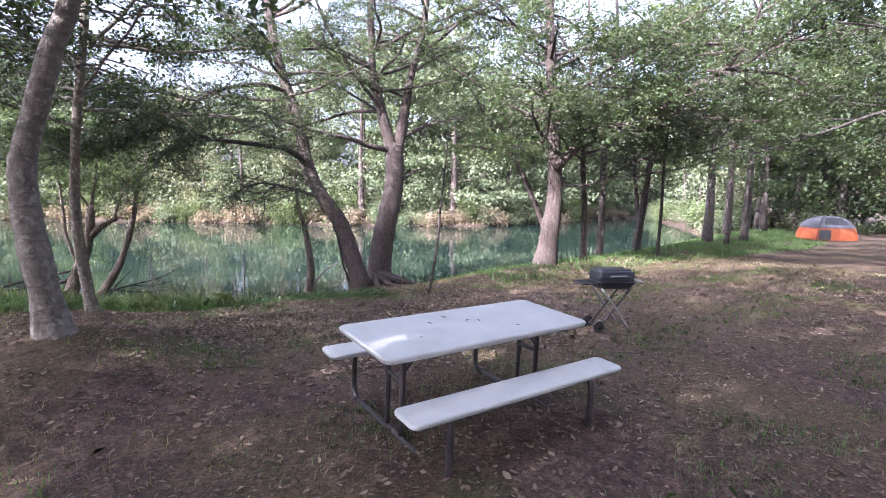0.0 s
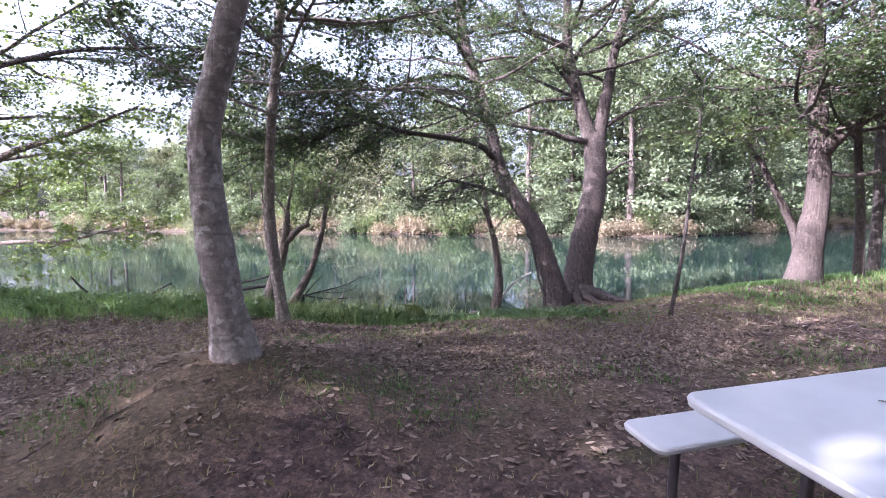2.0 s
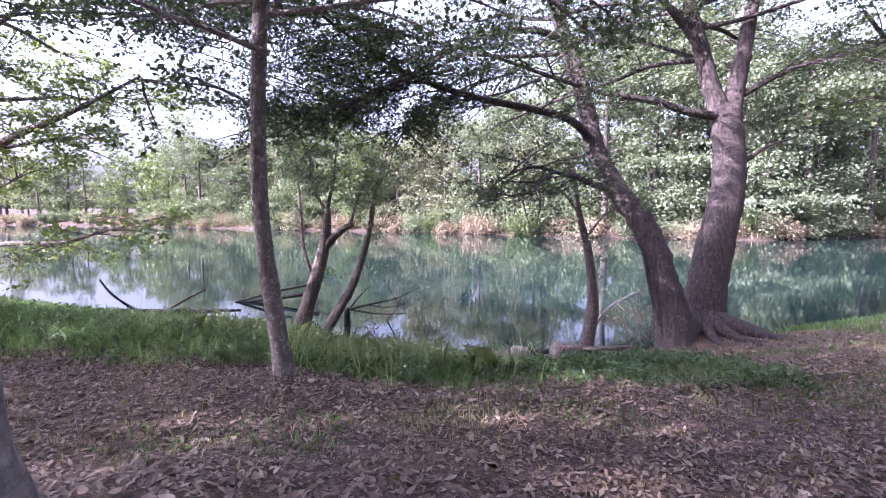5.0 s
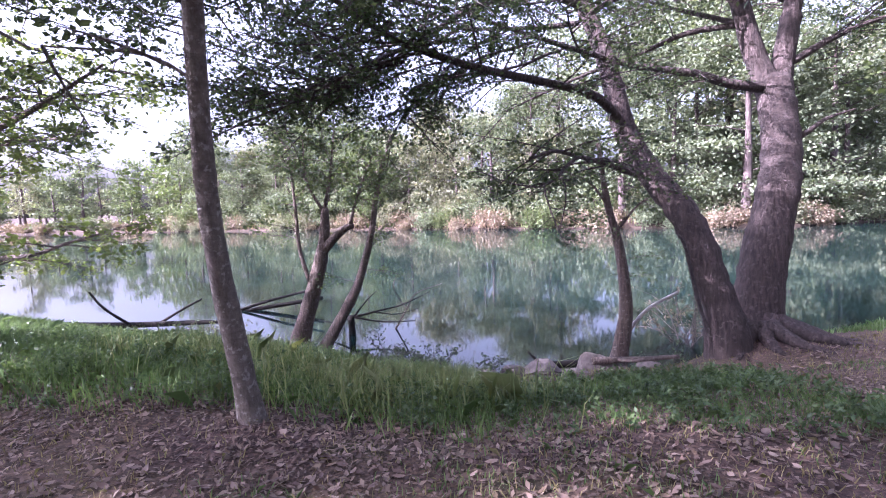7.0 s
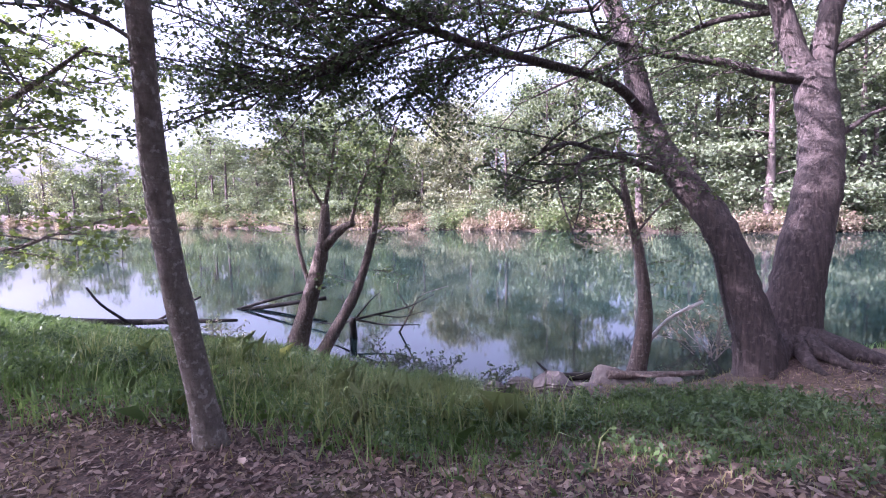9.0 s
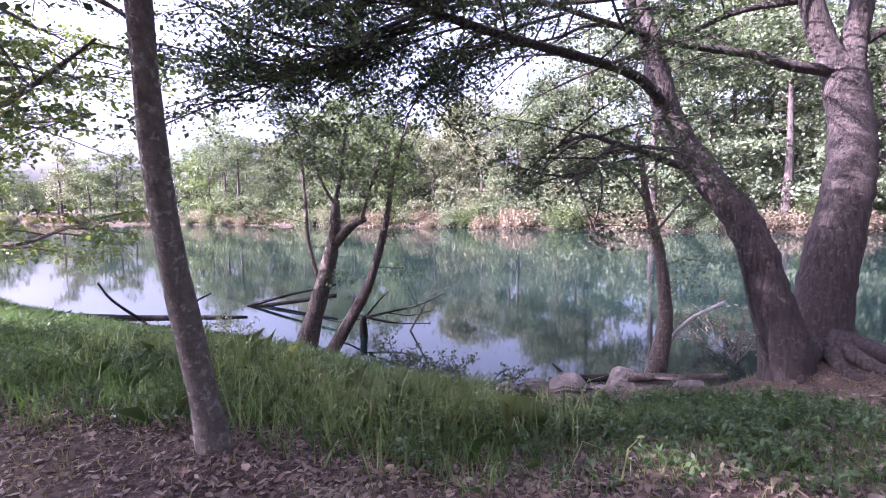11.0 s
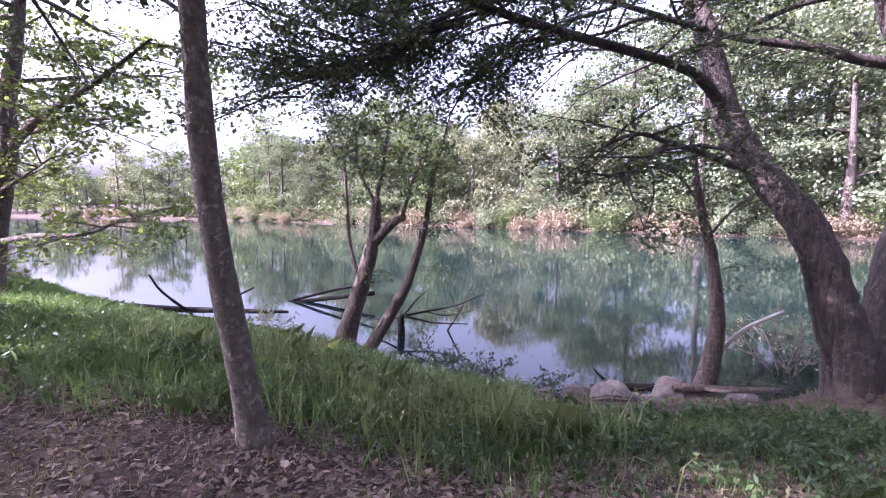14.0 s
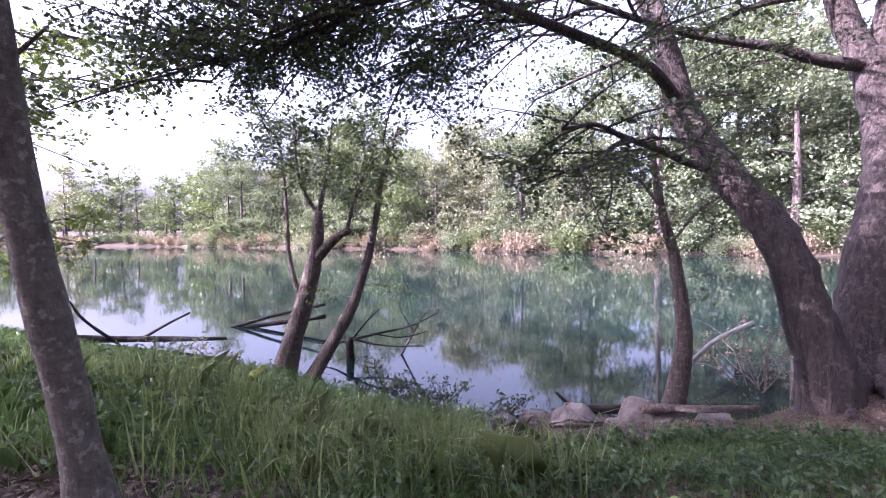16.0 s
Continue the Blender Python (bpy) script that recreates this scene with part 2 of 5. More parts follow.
def tube_arrays(line, radii, sides, rng=None, knobbly=0.0):
    line, n = np.asarray(line, float), len(line)
    tan = np.gradient(line, axis=0)
    tan /= np.linalg.norm(tan, axis=1)[:, None] + 1e-9
    ref = np.array([0.0, 1.0, 0.13]) if abs(tan[:, 1]).mean() < 0.8 else np.array([1.0, 0.0, 0.13])
    u = np.cross(tan, ref)
    u /= np.linalg.norm(u, axis=1)[:, None] + 1e-9
    v = np.cross(tan, u)
    a = np.arange(sides) * 2 * np.pi / sides
    r = np.asarray(radii, float)[:, None] * np.ones((1, sides))
    if rng is not None and knobbly:
        lobes = sum(np.sin(a[None, :] * k + rng.uniform(0, 6.3) + np.arange(n)[:, None] * rng.uniform(-0.15, 0.15)) / k for k in (2, 3, 5))
        r = r * (1 + knobbly * lobes * 0.5 + knobbly * rng.normal(0, 0.35, (n, 1)) + knobbly * rng.normal(0, 0.15, (n, sides)))
    ring = line[:, None, :] + r[:, :, None] * (np.cos(a)[None, :, None] * u[:, None, :] + np.sin(a)[None, :, None] * v[:, None, :])
    i, j = np.meshgrid(np.arange(n - 1), np.arange(sides), indexing="ij")
    k = (j + 1) % sides
    faces = np.stack([i * sides + j, i * sides + k, (i + 1) * sides + k, (i + 1) * sides + j], -1).reshape(-1, 4)
    return ring.reshape(-1, 3), faces


def joined(tubes):
    vs, fs, base = [], [], 0
    for v, f in tubes:
        vs.append(v)
        fs.append(f + base)
        base += len(v)
    return np.vstack(vs), np.vstack(fs)


def rod(points, radius, sides=8, end=None, steps=4, rng=None, knobbly=0.0, flare=0.0):
    """A tapered round member along a curved line, with closing tips."""
    line = smooth_line(points, steps)
    n = len(line)
    r = np.linspace(radius, radius if end is None else end, n)
    if flare:
        along = np.linalg.norm(line - line[0], axis=1)
        r = r * (1 + flare * np.exp(-along / (radius * 1.3)))
    line = np.vstack([line[:1], line, line[-1:]])
    r = np.concatenate([[r[0] * 0.02], r, [r[-1] * 0.02]])
    line[0] -= (line[2] - line[1]) * 0.02
    line[-1] += (line[-2] - line[-3]) * 0.02
    return tube_arrays(line, r, sides, rng, knobbly)


def at_share(line, s):
    k = s * (len(line) - 1)
    i = min(int(k), len(line) - 2)
    d = line[i + 1] - line[i]
    return line[i] + d * (k - i), d / (np.linalg.norm(d) + 1e-9)


def along(line, shares):
    """Points at many shares of a line."""
    k, i = np.clip(shares, 0, 1) * (len(line) - 1), np.arange(len(line))
    return np.stack([np.interp(k, i, line[:, a]) for a in range(3)], -1)


def side_branches(line, rng, count, length, low=0.25, lift=0.1, droop=0.12):
    """Curved side branches along a line, in flat layered sprays."""
    made = []
    for s in np.linspace(low, 1.0, count) + rng.uniform(-0.03, 0.03, count):
        p, d = at_share(line, float(np.clip(s, 0, 1)))
        side = np.cross(d, (0, 0, 1))
        if np.linalg.norm(side) < 0.4:
            turn = rng.uniform(0, 2 * np.pi)
            side = np.array([math.cos(turn), math.sin(turn), 0.0])
        side = side / np.linalg.norm(side) * rng.choice((-1, 1))
        way = d * rng.uniform(0.1, 0.8) + side * rng.uniform(0.5, 1.1) + np.array([0, 0, lift + rng.uniform(-0.35, 0.35)])
        way /= np.linalg.norm(way)
        size = length * (1.1 - 0.5 * s) * rng.uniform(0.6, 1.25)
        bend = rng.normal(0, 0.14, 3)
        made.append(np.array([p + way * size * t + bend * size * t * t - np.array([0, 0, droop * size * t * t]) for t in (0, 0.3, 0.6, 0.85, 1.0)]))
    return made


def leaf_arrays(spots, size, rng, flat=0.6, long=1.5):
    """Folded four-cornered leaves, mostly lying flat, at the given spots."""
    n = len(spots)
    nor = rng.normal(0, 1, (n, 3)) * (1 - flat) + np.array([0, 0, 1.0]) * flat
    nor /= np.linalg.norm(nor, axis=1)[:, None] + 1e-9
    way = rng.normal(0, 1, (n, 3))
    way -= nor * (way * nor).sum(1)[:, None]
    way /= np.linalg.norm(way, axis=1)[:, None] + 1e-9
    side = np.cross(nor, way)
    s = size * rng.uniform(0.6, 1.3, n)[:, None]
    w = s / long * 0.5
    v = np.stack([spots, spots + way * s * 0.5 + side * w + nor * s * 0.08, spots + way * s, spots + way * s * 0.5 - side * w + nor * s * 0.08], 1).reshape(-1, 3)
    return v, np.arange(4 * n).reshape(-1, 4)


def foliage(tree, limbs, rng, mat, wood, branches=9, twigs=5, leaves=16, length=1.2, size=0.075, single=True, lift=0.1, droop=0.12, low=0.25, flat=0.6, thick=0.012):
    """Grows branches, twigs and leaves on the limbs of a tree: a twigs part and a crown part."""
    wood_tubes, spots = [], []
    for line, share in limbs:
        for b in side_branches(np.asarray(line), rng, max(1, int(branches * share)), length, low, lift, droop):
            shape = tube_arrays(b, np.linspace(thick, thick * 0.3, len(b)), 5)
            if single:
                sheet_part("branch", *shape, wood, tree, True)
            else:
                wood_tubes.append(shape)
            reach = np.linalg.norm(b[-1] - b[0])
            for tw in side_branches(b, rng, twigs, reach * 0.55, 0.2, 0.0, 0.2):
                wood_tubes.append(tube_arrays(tw[::2], np.linspace(thick * 0.4, thick * 0.15, 3), 3))
                k = rng.uniform(0.1, 1.05, leaves)
                pts = along(tw, k)
                spots.append(pts + rng.normal(0, 0.05 * max(1.0, size / 0.075), pts.shape))
    if wood_tubes:
        tagged(sheet_part("twig", *joined(wood_tubes), wood, tree), "", "", "", "stuff")
    v, f = leaf_arrays(np.vstack(spots), size, rng, flat)
    tagged(sheet_part("crown", v, f, mat, tree), "", "", "", "stuff")


def anchor(name, place, label, category, group="", kind=""):
    ob = tagged(new(name), label, category, group, kind)
    ob.location = place
    return ob


def moved(line, place):
    return np.asarray(line, float) - np.asarray(place, float)


def built_tree(place, label, trunks, limbs, wood, leaf, seed, category="tree", name="tree", group="", sides=12, flare=0.45, **grow):
    """A tree from the lines of its trunks and limbs: (points, thick end, thin end, share of foliage)."""
    rng = np.random.default_rng(seed)
    tree = anchor(name, place, label, category, group)
    leafing = []
    for kind, members, n in (("trunk", trunks, sides), ("limb", limbs, 8)):
        for points, r0, r1, share in members:
            line = moved(points, place)
            v, f = rod(line, r0, n, r1, 5, rng, 0.1 if kind == "trunk" else 0.07, flare if kind == "trunk" and points[0][2] < 0.6 else 0.0)
            sheet_part(kind, v, f, wood, tree, True)
            if share:
                leafing.append((smooth_line(line), share))
    if leafing:
        foliage(tree, leafing, rng, leaf, wood, **grow)
    return tree


# ---- ground and river ----
WATER = -0.95
SHORE_X = [-400, -60, -30, -20.5, -11.8, -9.2, -6.7, -4.3, -3.0, -1.7, -0.7, 0.5, 1.6, 2.3, 4.3, 6.6, 11.7, 18, 31, 60, 400]
SHORE_Y = [60, 36, 26, 19.0, 14.7, 13.8, 13.0, 12.5, 12.0, 11.3, 11.15, 11.6, 11.7, 11.9, 13.3, 14.6, 16.7, 19.5, 27, 64.5, 299]


def near_shore(x):
    return np.interp(x, SHORE_X, SHORE_Y)


def far_shore(x):
    return np.interp(x, [-400, -60, -10, 10, 20, 35, 60, 400], [110, 72, 55, 46, 43, 50, 66, 300])


def wander(x, y, scale, seed=0.0):
    """A cheap smooth unevenness."""
    x, y = np.asarray(x, float) * scale, np.asarray(y, float) * scale
    return (np.sin(x * 1.7 + seed) * np.cos(y * 1.3 - seed) + np.sin(x * 0.6 - y * 2.1 + 2 * seed) + 0.5 * np.sin(3.9 * x + 2.7 * y + seed)) / 2.5


def height(x, y):
    x, y = np.asarray(x, float), np.asarray(y, float)
    top = 0.08 * np.clip((y - 3.0) / 3.0, 0, 1) * np.clip((6 - x) / 4, 0, 1)
    top = top + 0.44 * np.exp(-((x + 1.7) ** 2 + (y - 5.05) ** 2) / 1.0)
    top = top + 0.025 * wander(x, y, 1.4, 1.0) + 0.05 * wander(x, y, 0.35, 2.0)
    inland = near_shore(x) - y
    share = np.clip(inland / 3.8, 0, 1) ** 0.8
    top = top + np.clip(1 - share, 0, 1) * 0.55 * np.exp(-((x - 2.6) ** 2 + (y - 11.3) ** 2) / 0.6) / np.clip(share, 0.3, 1)
    near = WATER + (top - WATER) * share
    beyond = y - far_shore(x)
    bluff = np.clip(beyond / 0.6, 0, 1)
    far = WATER + 0.55 * bluff + np.clip(beyond, 0, 60) * 0.035 + 0.35 * wander(x, y, 0.25, 3.0) * bluff
    bed = WATER - np.clip(np.minimum(-inland, -beyond) * 0.45, 0, 2.2)
    return np.where(inland > 0, near, np.where(beyond > 0, far, bed))


def spaced(near_lo, near_hi, step, lo, hi, grow=1.22):
    mid = list(np.arange(near_lo, near_hi, step))
    out, s = [], step
    x = near_hi
    while x < hi:
        out.append(x)
        s = min(s * grow, 40)
        x += s
    left, s, x = [], step, near_lo
    while x > lo:
        s = min(s * grow, 40)
        x -= s
        left.append(x)
    return np.array(left[::-1] + mid + out + [hi])


def build_ground():
    xs = spaced(-12, 12, 0.17, -400, 400, 1.12)
    ys = np.concatenate([spaced(-3, 14, 0.17, -250, 40, 1.15), np.arange(41, 80, 0.7), np.linspace(82, 420, 30)])
    gx, gy = np.meshgrid(xs, ys)
    v = np.stack([gx, gy, height(gx, gy)], -1).reshape(-1, 3)
    n, m = len(xs), len(ys)
    i, j = np.meshgrid(np.arange(m - 1), np.arange(n - 1), indexing="ij")
    f = np.stack([i * n + j, i * n + j + 1, (i + 1) * n + j + 1, (i + 1) * n + j], -1).reshape(-1, 4)
    ob = sheet_part("ground", v, f, M_EARTH, None, True)
    return tagged(ob, "trodden brown earth with dry grass sloping to a river", "ground", "", "structure")


build_ground()
water_x = np.linspace(-400, 400, 41)
water_y = np.linspace(8, 400, 21)
wx, wy = np.meshgrid(water_x, water_y)
wi, wj = np.meshgrid(np.arange(20), np.arange(40), indexing="ij")
water = sheet_part("water", np.stack([wx, wy, np.full_like(wx, WATER)], -1).reshape(-1, 3), np.stack([wi * 41 + wj, wi * 41 + wj + 1, (wi + 1) * 41 + wj + 1, (wi + 1) * 41 + wj], -1).reshape(-1, 4), M_WATER)
tagged(water, "still blue-green river water reflecting the far trees", "water", "", "structure")


def ground_at(x, y):
    return float(height(x, y))


# ---- trees of the near bank ----
def rising(start, way, length, rng, n=5, wobble=0.12):
    """A limb that climbs from a start in a given way, wavering."""
    p, d = np.array(start, float), np.array(way, float) / np.linalg.norm(way)
    out = [p]
    for _ in range(n):
        d = d + rng.normal(0, wobble, 3)
        d /= np.linalg.norm(d)
        p = p + d * length / n
        out.append(p)
    return np.array(out)


def crown_limbs(start, rng, count, length, up=0.5, r=0.05, share=1.0, turn0=0.0):
    made = []
    for k in range(count):
        a = turn0 + 2 * np.pi * k / count + rng.uniform(-0.4, 0.4)
        base = np.array(start) + np.array([0, 0, rng.uniform(-0.9, 0.3)])
        made.append((rising(base, (math.cos(a), math.sin(a), up * rng.uniform(0.5, 1.4)), length * rng.uniform(0.7, 1.2), rng), r, 0.012, share))
    return made


rt = np.random.default_rng(11)

# the pale leaning tree beside the path
T1 = (-1.68, 5.00, 0.46)
built_tree(T1, "pale grey leaning tree with ringed bark on bare earth", [([(-1.65, 5.00, 0.4), (-1.69, 4.97, 0.80), (-1.75, 4.95, 1.27), (-1.78, 4.95, 1.61), (-1.77, 4.94, 1.92), (-1.68, 4.93, 2.25), (-1.52, 4.92, 2.82), (-1.37, 4.92, 3.28), (-1.24, 4.97, 4.53), (-1.35, 5.07, 6.18)], 0.118, 0.065, 0)],
           crown_limbs((-1.26, 4.95, 4.4), rt, 5, 2.0, 0.05, 0.035, 1.0) + crown_limbs((-1.24, 4.97, 5.15), rt, 6, 2.6, 0.35, 0.05, 1.0) + crown_limbs((-1.29, 5.02, 6.18), rt, 5, 2.2, 0.9, 0.04, 1.0), M_BARK_PALE, M_LEAF, 21, branches=7, twigs=5, leaves=12, length=1.1, size=0.08, flare=0.7)

# the double tree at the water's edge
T2 = (2.54, 11.13, -0.46)
built_tree(T2, "large two-stemmed brown tree with swept trunk on the bank", [
    ([(2.12, 10.95, -0.62), (2.08, 10.97, -0.2), (2.03, 11.0, 0.1), (1.93, 11.04, 0.4), (1.82, 11.08, 0.8), (1.66, 11.19, 1.2), (1.40, 11.36, 1.6), (1.19, 11.53, 2.0), (1.06, 11.7, 2.4), (1.0, 11.82, 2.8), (0.89, 12.0, 3.4), (0.72, 12.2, 4.0), (0.45, 12.3, 5.0), (0.2, 12.4, 6.6)], 0.215, 0.1, 0),
    ([(2.66, 11.5, -0.6), (2.7, 11.55, 0.0), (2.77, 11.6, 0.5), (2.88, 11.66, 1.0), (3.02, 11.76, 1.5), (3.18, 12.03, 2.0), (3.27, 12.31, 2.5), (3.33, 12.58, 2.98)], 0.275, 0.225, 0),
    ([(3.27, 12.45, 2.75), (3.2, 12.7, 3.25), (3.11, 12.77, 3.6), (3.03, 12.83, 4.0), (2.93, 12.92, 4.5), (2.85, 13.0, 5.0), (2.8, 13.0, 6.5), (2.7, 13.0, 8.3)], 0.175, 0.07, 0),
    ([(3.36, 12.45, 2.75), (3.5, 12.7, 3.2), (3.6, 12.77, 3.6), (3.69, 12.83, 4.0), (3.8, 12.92, 4.5), (3.92, 13.0, 5.0), (4.25, 13.0, 6.3), (4.4, 13.0, 8.3)], 0.17, 0.07, 0)],
    [([(1.02, 11.65, 2.42), (0.72, 11.3, 2.62), (0.38, 10.9, 2.68), (-0.18, 10.2, 2.66), (-0.73, 9.52, 2.64), (-1.29, 9.18, 2.77), (-1.60, 8.80, 2.89), (-1.97, 8.38, 3.10)], 0.066, 0.014, 2.0),
     ([(3.2, 12.45, 2.88), (2.6, 12.3, 2.95), (2.15, 12.2, 3.08), (1.27, 12.0, 3.2), (0.3, 11.6, 3.4), (-0.9, 11.2, 3.73)], 0.075, 0.022, 1.6),
     ([(1.28, 11.42, 1.68), (0.98, 11.2, 1.74), (0.70, 11.0, 1.83), (0.30, 10.6, 1.90), (0.02, 10.1, 1.91), (-0.25, 9.7, 1.81)], 0.046, 0.012, 0.9),
     ([(0.34, 10.64, 1.89), (0.15, 10.3, 1.75), (0.03, 10.1, 1.62), (-0.18, 10.0, 1.54)], 0.024, 0.008, 0.7),
     ([(0.70, 12.2, 4.05), (0.2, 11.8, 4.1), (-0.38, 11.3, 3.91), (-0.85, 10.7, 3.62), (-1.21, 10.1, 3.16), (-1.66, 9.5, 2.75), (-2.17, 9.25, 2.45)], 0.06, 0.013, 2.4),
     ([(3.3, 12.05, 2.08), (3.55, 12.1, 2.22), (3.8, 12.15, 2.38), (4.12, 12.1, 2.48)], 0.05, 0.01, 0.0),
     ([(3.5, 12.7, 3.2), (4.35, 12.6, 3.65), (5.4, 12.4, 3.9)], 0.06, 0.015, 1.4),
     ([(3.1, 12.8, 3.9), (2.2, 12.4, 4.7), (1.3, 12.0, 5.2)], 0.06, 0.015, 1.4),
     ([(2.95, 12.9, 4.4), (2.2, 12.6, 4.9), (1.6, 12.3, 5.7), (1.2, 12.2, 6.6)], 0.07, 0.02, 1.4),
     ([(3.9, 13.0, 5.0), (4.7, 12.7, 5.5), (5.6, 12.4, 5.7)], 0.05, 0.015, 1.3)]
    + crown_limbs((0.6, 12.2, 4.4), rt, 6, 3.0, 0.15, 0.04, 0.9) + crown_limbs((3.0, 12.9, 4.8), rt, 6, 3.2, 0.15, 0.045, 0.9, 0.4)
    + [(rising((-0.9 - 0.25 * k, 9.8 - 0.1 * k, 3.0 - 0.12 * k), (-1.0, 0.5 * (k - 2), -0.25), 1.5, rt), 0.02, 0.006, 1.0) for k in range(5)]
    + [(rising((0.55 - 0.35 * k, 11.2 - 0.2 * k, 3.1 + 0.06 * k), (-0.7, 0.3 * (k - 3), -0.3), 1.5, rt), 0.02, 0.006, 1.0) for k in range(6)]
    + [(rising((-1.0 - 0.28 * k, 10.0 - 0.05 * k, 3.35 + 0.07 * k), (-1.0, 0.4 * (k % 3 - 1), 0.05), 1.7, rt), 0.02, 0.006, 1.2) for k in range(8)]
    + crown_limbs((0.35, 12.3, 5.6), rt, 7, 2.8, 0.3, 0.045, 1.3) + crown_limbs((2.9, 13.0, 5.6), rt, 7, 3.2, 0.3, 0.05, 1.3) + crown_limbs((4.35, 13.0, 6.3), rt, 6, 2.8, 0.4, 0.05, 1.2),
    M_BARK, M_LEAF, 22, sides=18, branches=10, twigs=6, leaves=25, length=1.2, size=0.044)

rr2 = np.random.default_rng(8)
roots = [q for q in scene.objects if q.get("label") == "large two-stemmed brown tree with swept trunk on the bank"][0]
for a, far_out in ((-150, 0.7), (-110, 0.6), (-75, 0.8), (-35, 1.1), (-5, 1.3), (25, 0.9), (170, 0.5)):
    q = radians(a)
    line = []
    for s in (0.15, 0.4, 0.7, 1.0):
        x, y = T2[0] + math.cos(q + 0.3 * s) * far_out * s, T2[1] + math.sin(q + 0.3 * s) * far_out * s
        line.append((x, y, ground_at(x, y) + 0.16 * (1 - s) ** 1.5 - 0.015))
    sheet_part("root", *rod(moved(line, T2), 0.11, 8, 0.03, 4, rr2, 0.12), M_BARK, roots, True)

# the tall tree with the long side limb
T3 = (7.09, 11.18, -0.23)
built_tree(T3, "tall brown tree with a long side limb on the bank", [
    ([(7.07, 11.18, -0.23), (7.22, 11.18, 0.90), (7.33, 11.18, 1.84), (7.27, 11.18, 2.87), (7.10, 11.18, 4.63), (6.98, 11.18, 6.60), (6.93, 11.18, 8.77)], 0.27, 0.08, 0)],
    [([(7.30, 11.07, 2.51), (7.50, 10.71, 2.93), (8.20, 10.28, 3.36), (9.04, 9.87, 3.77), (10.00, 9.48, 4.44), (10.60, 9.08, 4.88), (10.87, 8.69, 5.56), (10.66, 8.28, 6.18)], 0.14, 0.03, 2.2),
     ([(7.30, 11.18, 2.15), (7.87, 10.97, 2.04), (8.59, 10.76, 2.25), (9.14, 10.51, 2.64), (9.93, 10.16, 2.87), (10.71, 9.83, 2.88)], 0.045, 0.012, 1.0),
     ([(7.19, 11.18, 3.70), (7.87, 10.97, 4.11), (8.90, 10.66, 4.53), (9.94, 10.35, 4.73)], 0.05, 0.012, 1.2),
     ([(7.14, 11.18, 4.01), (6.42, 10.97, 4.42), (5.59, 10.76, 4.73)], 0.04, 0.012, 1.0)]
    + crown_limbs((6.9, 11.2, 4.0), rt, 7, 3.2, 0.12, 0.045, 1.1)
    + crown_limbs((10.6, 9.0, 5.2), rt, 8, 3.4, 0.08, 0.04, 1.6) + crown_limbs((9.4, 9.6, 4.4), rt, 7, 2.8, 0.0, 0.03, 1.4) + crown_limbs((10.2, 9.3, 4.6), rt, 7, 2.8, -0.08, 0.03, 1.3)
    + crown_limbs((7.04, 11.18, 5.66), rt, 7, 3.0, 0.35, 0.05, 1.2) + crown_limbs((6.93, 11.18, 8.25), rt, 6, 2.6, 0.6, 0.05, 1.0),
    M_BARK, M_LEAF, 23, sides=14, branches=10, twigs=5, leaves=24, length=1.3, size=0.07)
built_tree((7.76, 12.21, -0.44), "slender leaning tree behind a larger trunk", [([(7.81, 12.16, -0.55), (7.71, 12.21, 0.80), (7.30, 12.45, 1.94), (7.00, 12.70, 2.73), (6.41, 12.94, 3.59), (5.80, 13.25, 4.73)], 0.1, 0.03, 1.5)],
           crown_limbs((6.62, 12.83, 3.39), rt, 4, 1.8, 0.3, 0.03), M_BARK, M_LEAF_LIGHT, 24, branches=8, leaves=14, size=0.09)

# the slim straight tree in the grass
T4 = (-2.14, 7.76, 0.08)
built_tree(T4, "slim lichen-spotted tree leaning over lush grass", [([(-2.13, 7.77, 0.0), (-2.17, 7.72, 0.5), (-2.2, 7.64, 1.0), (-2.2, 7.56, 1.5), (-2.15, 7.47, 2.0), (-2.08, 7.37, 2.5), (-1.98, 7.27, 3.1), (-1.85, 7.2, 4.2), (-1.8, 7.2, 6.0)], 0.073, 0.042, 0)],
           [([(-2.14, 7.46, 2.1), (-2.4, 7.4, 2.25), (-2.9, 7.3, 2.3)], 0.012, 0.005, 0.4)]
           + crown_limbs((-1.95, 7.25, 3.3), rt, 7, 1.9, 0.15, 0.02) + crown_limbs((-1.85, 7.2, 4.0), rt, 7, 1.8, 0.2, 0.025) + crown_limbs((-1.8, 7.2, 5.2), rt, 6, 1.8, 0.5, 0.025), M_BARK_LICHEN, M_LEAF, 25, branches=9, twigs=6, leaves=18, length=0.9, size=0.05)

